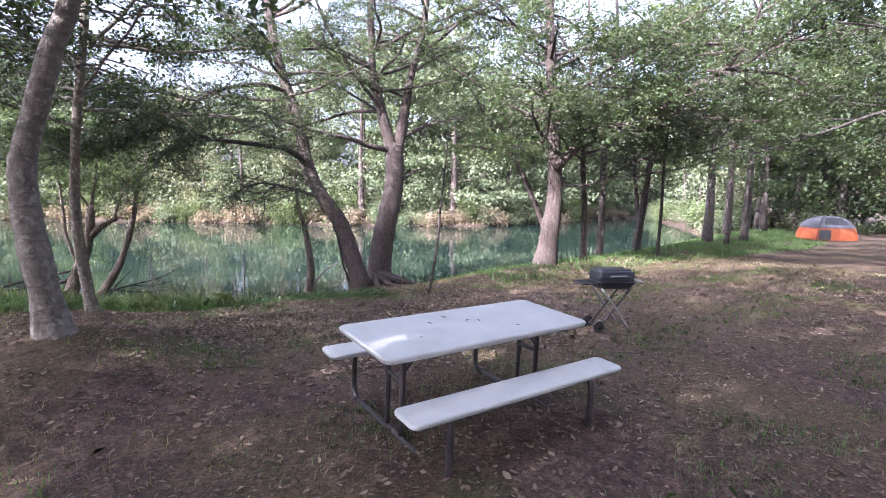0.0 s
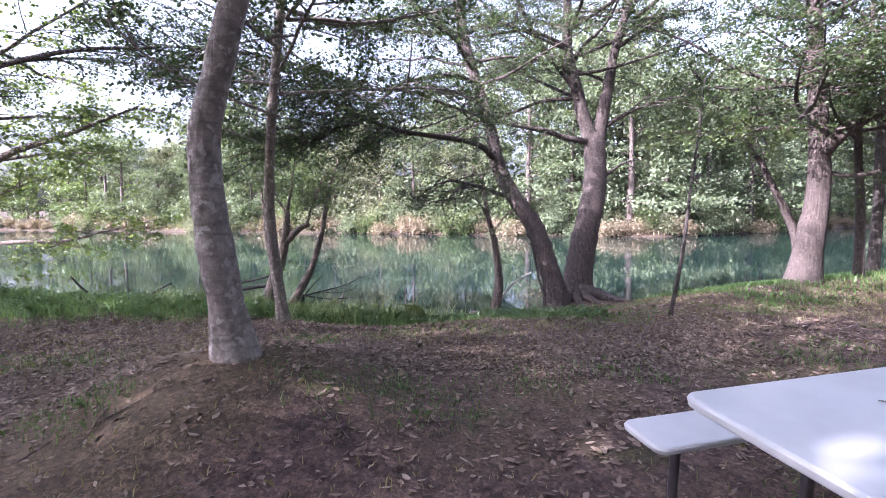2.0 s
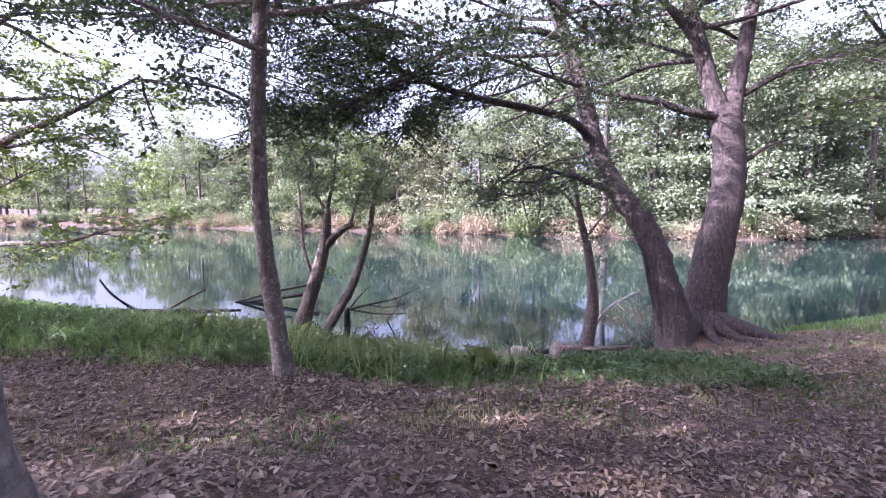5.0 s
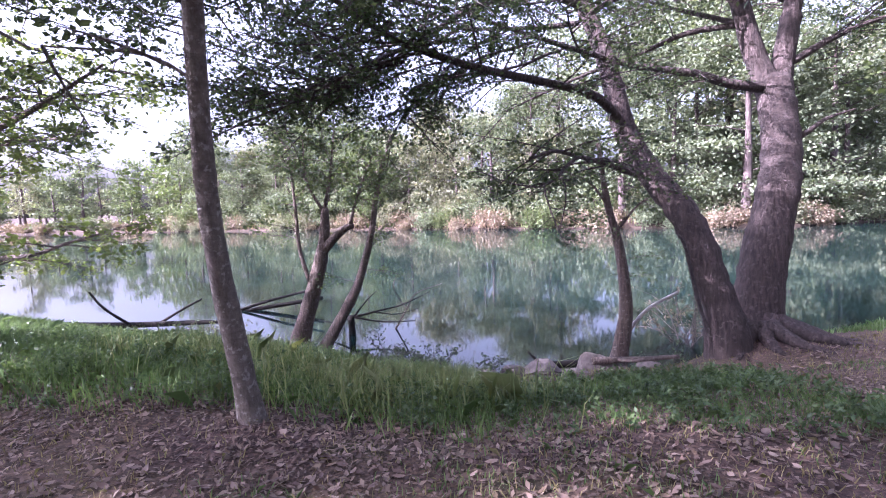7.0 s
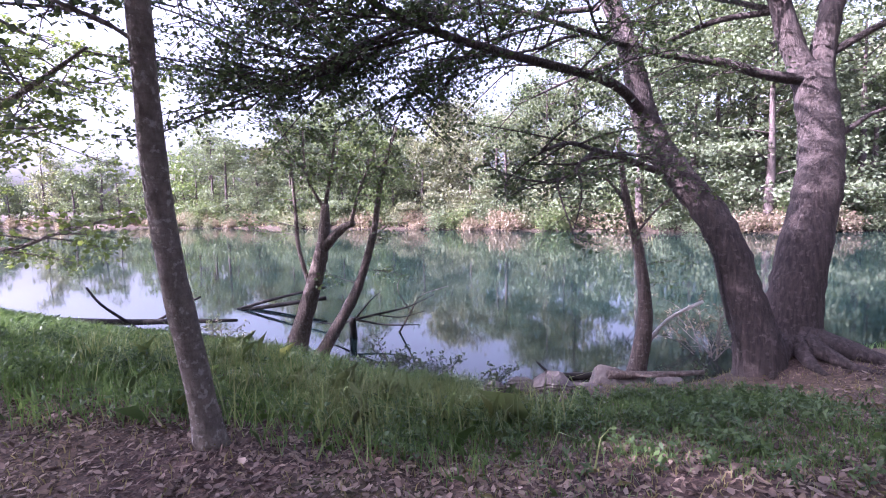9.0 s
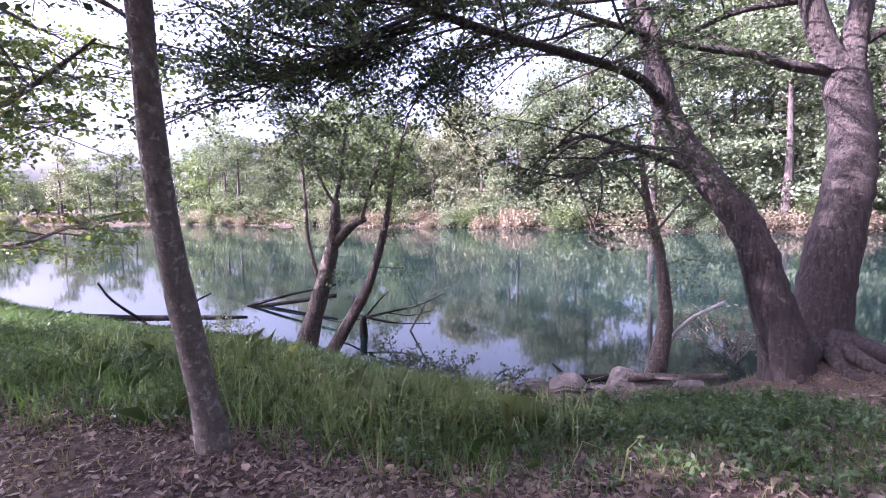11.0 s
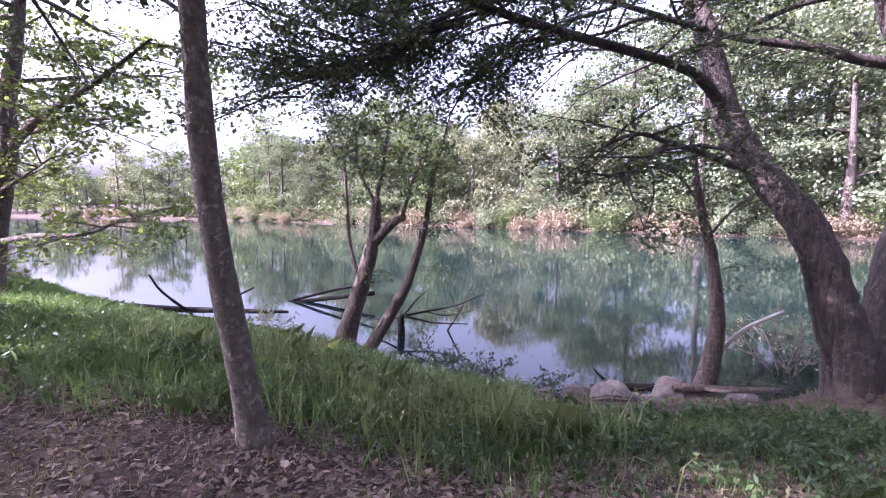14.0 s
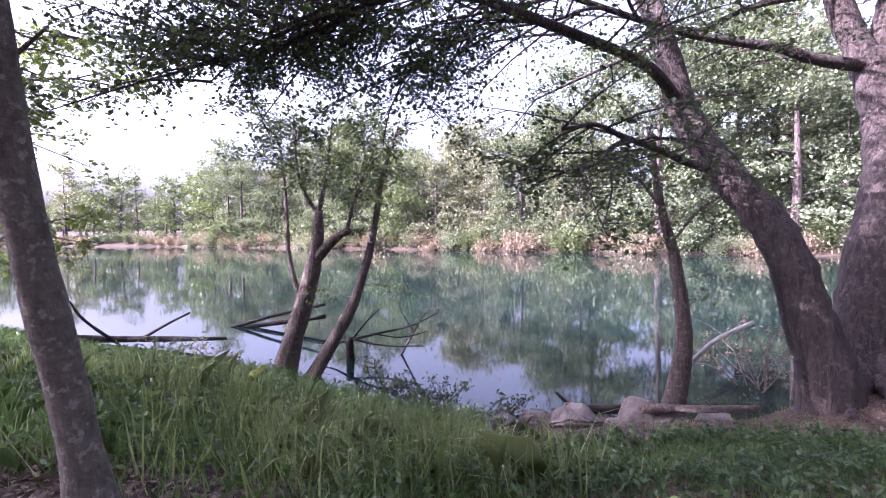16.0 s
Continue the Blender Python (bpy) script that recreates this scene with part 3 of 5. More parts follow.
# the forked tree further along the bank
T5 = (-9.26, 11.18, -0.29)
# lighter brown wood and brighter leaves colour this tree as sunlit
built_tree(T5, "forked tree with sunlit trunk at the grassy bank", [
    ([(-9.29, 11.18, -0.34), (-9.11, 11.18, 0.70), (-8.83, 11.18, 1.58), (-8.65, 11.18, 2.20), (-8.61, 11.18, 2.82), (-8.38, 11.18, 3.49), (-8.20, 11.18, 4.53), (-8.18, 11.18, 6.18)], 0.19, 0.06, 0),
    ([(-9.29, 11.07, -0.29), (-9.29, 11.07, 0.59), (-9.26, 11.07, 1.09), (-9.11, 11.07, 1.42)], 0.09, 0.06, 0)],
    [([(-8.61, 11.18, 2.15), (-7.76, 10.97, 2.50), (-6.79, 10.76, 2.73), (-5.93, 10.56, 2.97), (-5.17, 10.35, 3.18)], 0.075, 0.015, 1.5),
     ([(-8.90, 11.13, 0.75), (-7.81, 10.85, 0.88), (-6.70, 10.61, 0.92), (-5.90, 10.37, 1.08), (-5.17, 10.14, 1.21)], 0.045, 0.01, 1.2),
     ([(-8.80, 11.13, 1.52), (-8.18, 10.97, 1.68), (-7.45, 10.87, 1.94)], 0.035, 0.01, 0.9),
     ([(-8.59, 11.18, 2.87), (-9.52, 11.18, 3.49), (-10.35, 11.18, 3.91)], 0.04, 0.01, 1.0),
     ([(-8.90, 11.18, 1.42), (-9.94, 11.07, 1.84), (-10.76, 10.97, 1.94)], 0.035, 0.01, 1.2)]
    + crown_limbs((-8.5, 11.2, 3.2), rt, 6, 2.8, 0.15, 0.035, 1.1)
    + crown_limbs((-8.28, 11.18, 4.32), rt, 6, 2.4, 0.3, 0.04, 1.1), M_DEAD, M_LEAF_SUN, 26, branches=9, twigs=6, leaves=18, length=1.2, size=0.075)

# a dark tree just outside the walk, whose boughs hang into it
T6 = (-7.27, 8.76, 0.02)
built_tree(T6, "dark leaning tree whose low boughs reach over the grass", [([(-7.25, 8.75, -0.12), (-7.5, 8.79, 0.35), (-7.9, 8.85, 1.0), (-8.5, 8.95, 2.1), (-8.8, 9.0, 3.3), (-8.7, 9.0, 5.0), (-8.6, 8.9, 7.0)], 0.2, 0.08, 0)],
           [([(-8.65, 8.98, 2.6), (-7.6, 8.95, 3.0), (-7.0, 8.9, 3.15), (-5.9, 8.5, 3.3), (-4.6, 8.0, 3.35), (-3.42, 7.7, 3.3)], 0.075, 0.014, 1.3),
            ([(-8.75, 9.0, 3.0), (-7.9, 9.2, 3.3), (-7.0, 9.3, 3.5), (-5.8, 9.5, 3.7), (-4.6, 9.4, 3.6)], 0.05, 0.01, 1.0)]
           + crown_limbs((-8.65, 9.0, 5.2), rt, 6, 2.8, 0.3, 0.04, 1.0), M_BARK_DARK, M_LEAF, 27, branches=9, twigs=6, leaves=20, length=1.0, size=0.05)

# sapling
built_tree((2.66, 7.76, 0.02), "thin leaning sapling on trodden earth", [([(2.66, 7.76, -0.03), (2.79, 7.73, 0.85), (2.85, 7.70, 1.63), (2.91, 7.66, 2.35), (2.96, 7.66, 2.97)], 0.028, 0.008, 0.9)], [], M_BARK_DARK, M_LEAF, 28, branches=9, twigs=3, leaves=6, length=0.45, size=0.06, low=0.45, thick=0.006)

# rotten many-stemmed tree in the shallows
SN = (-3.83, 12.63, -1.06)
built_tree(SN, "split decaying willow with sparse leaves at the waterside", [
    ([(-4.04, 12.63, -1.11), (-3.83, 12.63, -0.44), (-3.63, 12.63, 0.15), (-3.50, 12.63, 0.59), (-3.42, 12.63, 1.01), (-3.39, 12.63, 1.42)], 0.17, 0.06, 0),
    ([(-3.64, 12.63, -1.11), (-3.05, 12.67, -0.13), (-2.86, 12.71, 0.31), (-2.66, 12.75, 1.01), (-2.52, 12.79, 1.84), (-2.28, 12.83, 2.56)], 0.1, 0.02, 0.9)],
    [([(-3.48, 12.63, 0.70), (-3.13, 12.58, 1.03), (-2.90, 12.52, 1.13)], 0.085, 0.045, 0.0),
     ([(-3.71, 12.63, 0.18), (-3.88, 12.68, 0.76), (-3.93, 12.73, 1.37), (-4.04, 12.78, 2.35), (-4.35, 12.83, 2.82)], 0.04, 0.012, 1.2),
     ([(-3.41, 12.63, 1.32), (-3.31, 12.73, 1.94), (-3.21, 12.73, 2.66)], 0.04, 0.012, 1.1),
     ([(-3.39, 12.63, 1.32), (-3.62, 12.52, 1.84), (-3.62, 12.42, 2.56)], 0.03, 0.01, 1.1),
     ([(-2.95, 12.52, 1.11), (-2.79, 12.52, 1.63), (-2.48, 12.42, 2.25)], 0.03, 0.01, 1.1)], M_DEAD, M_LEAF_LIGHT, 29, branches=13, twigs=6, leaves=16, length=0.85, size=0.06, low=0.35, thick=0.008)

# dead stem with a pale broken branch beside the rocks
built_tree((1.00, 11.70, -1.01), "leaning half-dead stem beside river rocks", [([(0.96, 11.70, -1.06), (1.07, 11.70, -0.44), (1.11, 11.70, 0.02), (1.02, 11.70, 0.76), (0.87, 11.70, 1.36), (0.75, 11.70, 2.15)], 0.12, 0.025, 0.8)],
           [([(0.88, 11.70, 1.32), (0.62, 11.59, 1.63), (0.31, 11.49, 1.78)], 0.02, 0.008, 0.9), ([(0.98, 11.70, 0.96), (1.24, 11.59, 1.32), (1.55, 11.49, 1.52)], 0.018, 0.008, 0.9)], M_DEAD, M_LEAF_LIGHT, 30, branches=9, twigs=5, leaves=12, length=0.7, size=0.055, low=0.45, thick=0.006)
pale = anchor("fallen_branch", (1.17, 11.80, -0.65), "bleached broken branch leaning on a dead stem", "branch")
sheet_part("stem", *rod(moved([(1.12, 11.78, -0.55), (1.22, 11.80, -0.34), (1.38, 11.77, -0.13), (1.52, 11.73, -0.01), (1.78, 11.70, 0.14)], pale.location), 0.03, 8, 0.022, 4, np.random.default_rng(3), 0.12), M_BLEACHED, pale, True)
sheet_part("side_stem", *rod(moved([(1.47, 11.74, -0.03), (1.51, 11.70, -0.08), (1.57, 11.64, -0.15)], pale.location), 0.014, 6, 0.006), M_BLEACHED, pale, True)
hook = anchor("bent_stem", (1.91, 10.87, -0.55), "thin bent dead stem beside a tree trunk", "branch")
sheet_part("stem", *rod(moved([(1.97, 10.87, -0.49), (1.86, 10.87, -0.23), (1.75, 10.92, 0.13), (1.66, 10.97, 0.59), (1.60, 10.97, 0.85), (1.52, 10.97, 0.96)], hook.location), 0.03, 7, 0.016, 4, np.random.default_rng(4), 0.1), M_BARK_DARK, hook, True)

# trees along the right-hand bank
RIGHT = [(8.67, 11.65, 0.14, 5.5, -0.05), (10.35, 13.10, 0.18, 6.5, 0.05), (12.28, 13.62, 0.2, 6.0, 0.3), (12.54, 13.73, 0.12, 5.0, -0.15), (11.55, 11.86, 0.08, 6.0, 0.1), (17.82, 15.55, 0.26, 8.0, 0.05), (17.50, 14.35, 0.15, 7.0, 0.08), (20.17, 15.70, 0.24, 8.5, 0.12), (29.68, 22.26, 0.3, 9.0, 0.15), (29.47, 19.76, 0.26, 9.0, 0.1), (32.39, 20.28, 0.3, 9.0, 0.12), (37.62, 22.88, 0.3, 10, 0.0), (41.80, 20.80, 0.3, 10, 0.0), (24.56, 20.28, 0.22, 8.0, 0.1)]
for k, (x, y, r, h, lean) in enumerate(RIGHT):
    h *= 1.3
    rr = np.random.default_rng(100 + k)
    z = ground_at(x, y)
    stem = [(x, y, z - 0.1), (x + lean * 0.8, y, z + h * 0.2), (x + lean * 2.0, y + 0.1, z + h * 0.45), (x + lean * 3.2 + rr.uniform(-0.2, 0.2), y, z + h * 0.75), (x + lean * 4, y, z + h)]
    far = x > 15
    built_tree((x, y, z), "brown riverside tree with light green leaves", [(stem, r * 0.75, r * 0.2, 0)],
               crown_limbs((x + lean * 2.2, y, z + h * 0.5), rr, 5, h * 0.42, 0.25, r * 0.3) + crown_limbs((x + lean * 3.2, y, z + h * 0.8), rr, 5, h * 0.4, 0.5, r * 0.25),
               M_BARK_DARK if k % 3 else M_BARK, M_LEAF_LIGHT if k % 2 else M_LEAF, 130 + k, group="trees along the bank", branches=8, twigs=5, leaves=18, length=h * 0.24, size=0.15 if far else 0.085, single=not far, flare=0.2)


# trees beside the open ground, whose low boughs hang over it
for k, (x, y, h) in enumerate(((12.6, 4.4, 9.0), (17.5, 7.2, 9.5), (23.5, 9.5, 10.0))):
    rr = np.random.default_rng(150 + k)
    z = ground_at(x, y)
    built_tree((x, y, z), "dark leafy tree with low boughs over open ground", [([(x, y, z - 0.1), (x + 0.1, y, z + h * 0.25), (x - 0.1, y + 0.1, z + h * 0.55), (x, y, z + h)], 0.2, 0.06, 0)],
               crown_limbs((x, y, z + h * 0.5), rr, 8, 4.4, 0.05, 0.06) + crown_limbs((x, y, z + h * 0.7), rr, 7, 4.0, 0.15, 0.06) + crown_limbs((x, y, z + h * 0.92), rr, 6, 3.0, 0.5, 0.05),
               M_BARK_DARK, M_LEAF, 155 + k, group="trees along the bank", branches=10, twigs=6, leaves=22, length=1.6, size=0.085, single=False)

# these take the leaf tones brightened to look sunlit
LEFT = [(-12.4, 11.9, 0.13, 6.5, 0.35, M_BARK_PALE), (-14.6, 13.6, 0.12, 6.0, 0.05, M_BARK_PALE), (-17.5, 14.2, 0.2, 6.5, 0.1, M_BARK), (-16.2, 11.6, 0.16, 6.0, -0.1, M_BARK), (-20.5, 15.6, 0.2, 7.0, 0.0, M_BARK_PALE)]
for k, (x, y, r, h, lean, wood) in enumerate(LEFT):
    rr = np.random.default_rng(160 + k)
    z = ground_at(x, y)
    stem = [(x, y, z - 0.1), (x + lean * 0.9, y, z + h * 0.22), (x + lean * 2.2, y + 0.1, z + h * 0.5), (x + lean * 3.4, y, z + h * 0.78), (x + lean * 4.2, y, z + h)]
    built_tree((x, y, z), "pale slender tree with leaves coloured sunlit green on the bank", [(stem, r, r * 0.3, 0)],
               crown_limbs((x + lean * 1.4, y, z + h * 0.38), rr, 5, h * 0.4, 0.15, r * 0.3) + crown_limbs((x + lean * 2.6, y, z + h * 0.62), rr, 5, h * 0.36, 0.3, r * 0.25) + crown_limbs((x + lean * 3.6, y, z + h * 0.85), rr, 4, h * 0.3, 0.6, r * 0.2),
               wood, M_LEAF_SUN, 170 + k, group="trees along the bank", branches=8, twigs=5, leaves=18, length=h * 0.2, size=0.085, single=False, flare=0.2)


# ---- far bank woods ----
def far_tree(seed, h, wide, leaf, wood, n=55, size=0.46):
    """A broad riverside tree for the far bank, standing at its own origin."""
    rng = np.random.default_rng(seed)
    tree = tagged(new("tree"), "leafy riverside tree on the far bank", "tree", "trees on the far bank")
    v, f = rod([(0, 0, -0.3), (0.1, 0, h * 0.3), (rng.uniform(-0.4, 0.4), 0, h * 0.6), (0, 0, h * 0.92)], 0.02 * h + 0.03, 8, 0.03, 4, rng, 0.1)
    sheet_part("trunk", v, f, wood, tree, True)
    tubes, spots = [], []
    for k in range(30):
        z = h * rng.uniform(0.12, 0.9)
        a = rng.uniform(0, 6.283)
        reach = wide * (0.35 + 0.65 * math.sin(math.pi * min(0.97, z / h * 0.8 + 0.15))) * rng.uniform(0.6, 1.1)
        line = rising((0, 0, z), (math.cos(a), math.sin(a), rng.uniform(0.0, 0.6)), reach, rng, 4, 0.15)
        tubes.append(tube_arrays(line[::2], np.linspace(0.05, 0.015, len(line[::2])), 3))
        s = rng.uniform(0.3, 1.05, n)
        pts = along(line, s)
        spots.append(pts + rng.normal(0, 1, (n, 3)) * np.array([0.5, 0.5, 0.22]) * (0.35 + 0.06 * h))
    tagged(sheet_part("limb", *joined(tubes), wood, tree), "", "", "", "stuff")
    lv, lf = leaf_arrays(np.vstack(spots), size, rng, 0.5, 1.4)
    tagged(sheet_part("crown", lv, lf, leaf, tree), "", "", "", "stuff")
    return tree


def far_bush(seed, h, wide, leaf, label):
    rng = np.random.default_rng(seed)
    bush = tagged(new("bush"), label, "bush", "bushes on the far bank")
    tubes, spots = [], []
    for k in range(14):
        a = rng.uniform(0, 6.283)
        line = rising((rng.normal(0, 0.2), rng.normal(0, 0.2), -0.1), (math.cos(a) * wide, math.sin(a) * wide, h), h * rng.uniform(0.6, 1.1), rng, 4, 0.15)
        tubes.append(tube_arrays(line, np.linspace(0.03, 0.01, len(line)), 3))
        pts = along(line, rng.uniform(0.2, 1.0, 110))
        spots.append(pts + rng.normal(0, 0.28, pts.shape))
    tagged(sheet_part("stem", *joined(tubes), M_DEAD, bush), "", "", "", "stuff")
    tagged(sheet_part("crown", *leaf_arrays(np.vstack(spots), 0.16, rng, 0.45, 1.5), leaf, bush), "", "", "", "stuff")
    return bush


rf = np.random.default_rng(77)
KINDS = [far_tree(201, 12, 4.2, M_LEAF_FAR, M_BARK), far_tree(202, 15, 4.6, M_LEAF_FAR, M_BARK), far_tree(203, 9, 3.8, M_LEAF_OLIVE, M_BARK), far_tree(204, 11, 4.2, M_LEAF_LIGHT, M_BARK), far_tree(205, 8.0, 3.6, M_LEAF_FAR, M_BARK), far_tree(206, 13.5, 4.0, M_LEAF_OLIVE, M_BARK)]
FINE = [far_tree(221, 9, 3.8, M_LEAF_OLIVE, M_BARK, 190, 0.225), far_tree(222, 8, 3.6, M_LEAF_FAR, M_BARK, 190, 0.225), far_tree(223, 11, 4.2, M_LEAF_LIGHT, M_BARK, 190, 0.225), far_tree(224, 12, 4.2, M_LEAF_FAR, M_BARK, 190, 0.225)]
SHRUBS = [far_bush(211, 1.6, 0.9, M_LEAF_FAR, "dense green bush on the far bank"), far_bush(212, 1.2, 1.2, M_LEAF_RUST, "rusty dry bush over the water's edge"), far_bush(213, 2.2, 0.8, M_LEAF_LIGHT, "pale green bush on the far bank"), far_bush(214, 1.5, 1.0, M_LEAF_OLIVE, "olive bush on the far bank")]


def put(kinds, x, y, used, scale=1.0, turn=0.0, k=0):
    """Sets the first of a kind in place, and copies for the rest."""
    m = pose(x, y, ground_at(x, y), 0, 0, turn)
    ob = kinds[k]
    if ob.name in used:
        c = copy_thing(ob, m)
        c.scale = (scale, scale, scale)
    else:
        used.add(ob.name)
        ob.matrix_basis = m


used = set()
for row, (back, step) in enumerate(((2.5, 3.6), (7.0, 4.6), (13.0, 5.5), (22.0, 7.5))):
    x = -115.0
    while x < 105 and (row < 3 or x < 55):
        px = x + rf.uniform(-1, 1)
        y = float(far_shore(px)) + back + rf.uniform(-1.2, 1.2)
        fine = row < 2 and -45 < px < 45
        k = int(rf.integers(0, 4)) if fine else int(rf.integers(0, 6))
        if fine and px > 4 and k in (0, 2):
            k += 1
        low = float(np.interp(px, [-60, -22, 5, 20], [0.6, 1.0, 1.0, 1.15]))
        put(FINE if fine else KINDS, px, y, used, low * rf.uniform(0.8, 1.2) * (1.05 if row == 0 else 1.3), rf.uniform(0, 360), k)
        x += step * rf.uniform(0.8, 1.25) * (1.6 if x < -55 or x > 50 else 1.0)
x = -95.0
while x < 80:
    px = x + rf.uniform(-0.5, 0.5)
    put(SHRUBS, px, float(far_shore(px)) + rf.uniform(-0.25, 1.2), used, rf.uniform(0.7, 1.4), rf.uniform(0, 360), int(rf.choice((0, 1, 1, 2, 3))))
    x += rf.uniform(0.8, 1.5) * (2.0 if abs(x) > 48 else 1.0)

x = -48.0
while x < 46:
    px = x + rf.uniform(-0.5, 0.5)
    put(SHRUBS, px, float(far_shore(px)) + rf.uniform(1.6, 4.0), used, rf.uniform(1.3, 2.3), rf.uniform(0, 360), int(rf.choice((0, 0, 2, 3))))
    x += rf.uniform(1.1, 2.0)

# woods beyond the bend and beyond the tent
for k, (x, back) in enumerate([(-24, 5), (-29, 3), (-33, 3), (-38, 4), (36, 4), (41, 6), (46, 3), (33, 13), (38, 15), (44, 13), (50, 14), (56, 9), (34, 21), (42, 24), (50, 22), (62, 18)]):
    y = float(near_shore(x)) - back
    c = copy_thing(KINDS[(k * 5) % 6], pose(x, y, ground_at(x, y), 0, 0, 77 * k))
    c.scale = (0.75, 0.75, 0.75)
    c["label"], c["group"] = "leafy tree of the near bank woods", "near woods"
for k, (x, y) in enumerate(((-10.9, 11.6), (-11.8, 12.3), (-13, 12.6), (-12.2, 11.0), (31, 17.5), (33, 16.5), (35, 18), (30, 19.5), (-14.5, 14.2), (-16, 12.6), (-17.5, 15.4), (-15.2, 10.2), (-18.5, 13), (-20, 17), (-22, 15), (-24, 18.5), (-13.6, 10.6), (-19, 10.5), (-26, 17), (-25, 14.5), (-28, 19), (-30, 21), (-27, 16), (-31, 17.5), (-33, 20), (-23, 12.5), (-21, 12), (-36, 24), (-38, 21), (-40, 27), (-42, 24), (-45, 29), (-47, 25), (-50, 31), (-52, 28), (-55, 33), (-58, 30))):
    c = copy_thing(SHRUBS[(0, 2, 0, 3)[k % 4]], pose(x, y, ground_at(x, y), 0, 0, 50 * k))
    c.scale = (0.8, 0.8, 0.55)
    c["label"], c["group"] = "dense green bush on the near bank", "near bushes"

DARK = [far_tree(207, 9, 3.8, M_LEAF, M_BARK_DARK, 120, 0.24), far_tree(208, 11, 4.2, M_LEAF, M_BARK_DARK, 120, 0.24)]
for ob, spot in zip(DARK, ((30.5, 18.0), (34.0, 20.5))):
    ob.matrix_basis = pose(*spot, ground_at(*spot))
dark_copies = [copy_thing(DARK[k % 2], pose(x, y, ground_at(x, y), 0, 0, 67 * k)) for k, (x, y) in enumerate(((37, 21.5), (40, 23.5), (35.5, 24.5), (43, 26), (31.5, 22.5), (47, 27), (28.5, 21), (39, 27), (51, 30)))]
for ob in DARK + dark_copies:
    ob["label"], ob["group"] = "dark leafy tree of the near bank woods", "near woods"

rn = np.random.default_rng(17)
for k in range(46):
    x = rn.uniform(29, 64)
    y = float(near_shore(x)) - rn.uniform(-0.5, 8)
    c = copy_thing(SHRUBS[(0, 2, 3, 0)[k % 4]], pose(x, y, ground_at(x, y), 0, 0, rn.uniform(0, 360)))
    c.scale = (1.2, 1.2, rn.uniform(0.7, 1.2))
    c["label"], c["group"] = "dense green bush on the near bank", "near bushes"

# unseen trees added behind and beside the walk, to shade it
rb = np.random.default_rng(91)
for k, (x, y, h) in enumerate(((-4.8, 0.2, 8.5), (3.8, -2.6, 9.0), (-0.8, -4.2, 9.0), (8.6, 0.8, 9.0), (-8.6, -1.0, 9.0), (-12.0, 1.2, 9.5), (-13, -4, 10), (-16.5, 2.5, 10), (-14.2, 1.8, 9.0), (-14.8, -1.6, 9.5), (-9, -6, 9.5), (-6.6, -2.6, 8.5), (-10.3, -2.6, 9.5), (-2.6, -1.8, 8.5), (6, -6, 9.5), (11, -5, 10), (1.5, -8, 10), (15, -3.5, 10), (20, -2, 10), (-3.4, 0.9, 12.5), (0.6, -2.2, 13.0), (4.6, -0.9, 12.5), (-11.6, 3.4, 9.5), (-13.4, 5.2, 9.0), (-8.6, 6.3, 9.5), (9.5, -1.5, 12.5), (14.0, 0.5, 12.0))):
    z = ground_at(x, y)
    built_tree((x, y, z), "unseen leafy tree added to shade the picnic ground", [([(x, y, z - 0.1), (x + 0.1, y, z + h * 0.3), (x - 0.1, y + 0.1, z + h * 0.6), (x, y, z + h)], 0.2, 0.06, 0)],
               crown_limbs((x, y, z + h * 0.68), rb, 7, 4.2, 0.12, 0.07) + crown_limbs((x, y, z + h * 0.9), rb, 6, 3.6, 0.35, 0.06),
               M_BARK, M_LEAF, 300 + k, group="shade trees", branches=7, twigs=4, leaves=12, length=1.7, size=0.18, single=False)
for row, y0 in enumerate((-9.0, -15.0)):
    for k in range(11):
        x, y = -34 + 6.6 * k + rb.uniform(-1, 1), y0 + rb.uniform(-1, 1)
        c = copy_thing(KINDS[int(rb.integers(0, 6))], pose(x, y, ground_at(x, y), 0, 0, rb.uniform(0, 360)))
        c.scale = (0.85, 0.85, 0.85)
        c["label"], c["group"] = "unseen leafy tree behind the picnic ground", "trees behind"


# ---- picnic table ----
def rounded_slab(length, width, thick, corner=0.06, edge=0.012, steps=6):
    bm = bmesh.new()
    ring = []
    for cx, cy, a0 in ((1, 1, 0), (-1, 1, 90), (-1, -1, 180), (1, -1, 270)):
        for k in range(steps + 1):
            a = radians(a0 + 90 * k / steps)
            ring.append((cx * (length / 2 - corner) + corner * math.cos(a), cy * (width / 2 - corner) + corner * math.sin(a)))
    levels = [(-thick, edge * 1.5), (-thick + edge, 0.004), (-edge, 0.0), (-edge * 0.3, edge * 0.35), (0, edge)]
    rows = []
    for z, inset in levels:
        rows.append([bm.verts.new((x * (1 - inset * 2 / length), y * (1 - inset * 2 / width), z)) for x, y in ring])
    n = len(ring)
    for a, b in zip(rows, rows[1:]):
        for i in range(n):
            bm.faces.new((a[i], a[(i + 1) % n], b[(i + 1) % n], b[i]))
    bm.faces.new(rows[-1])
    bm.faces.new(rows[0][::-1])
    return bm


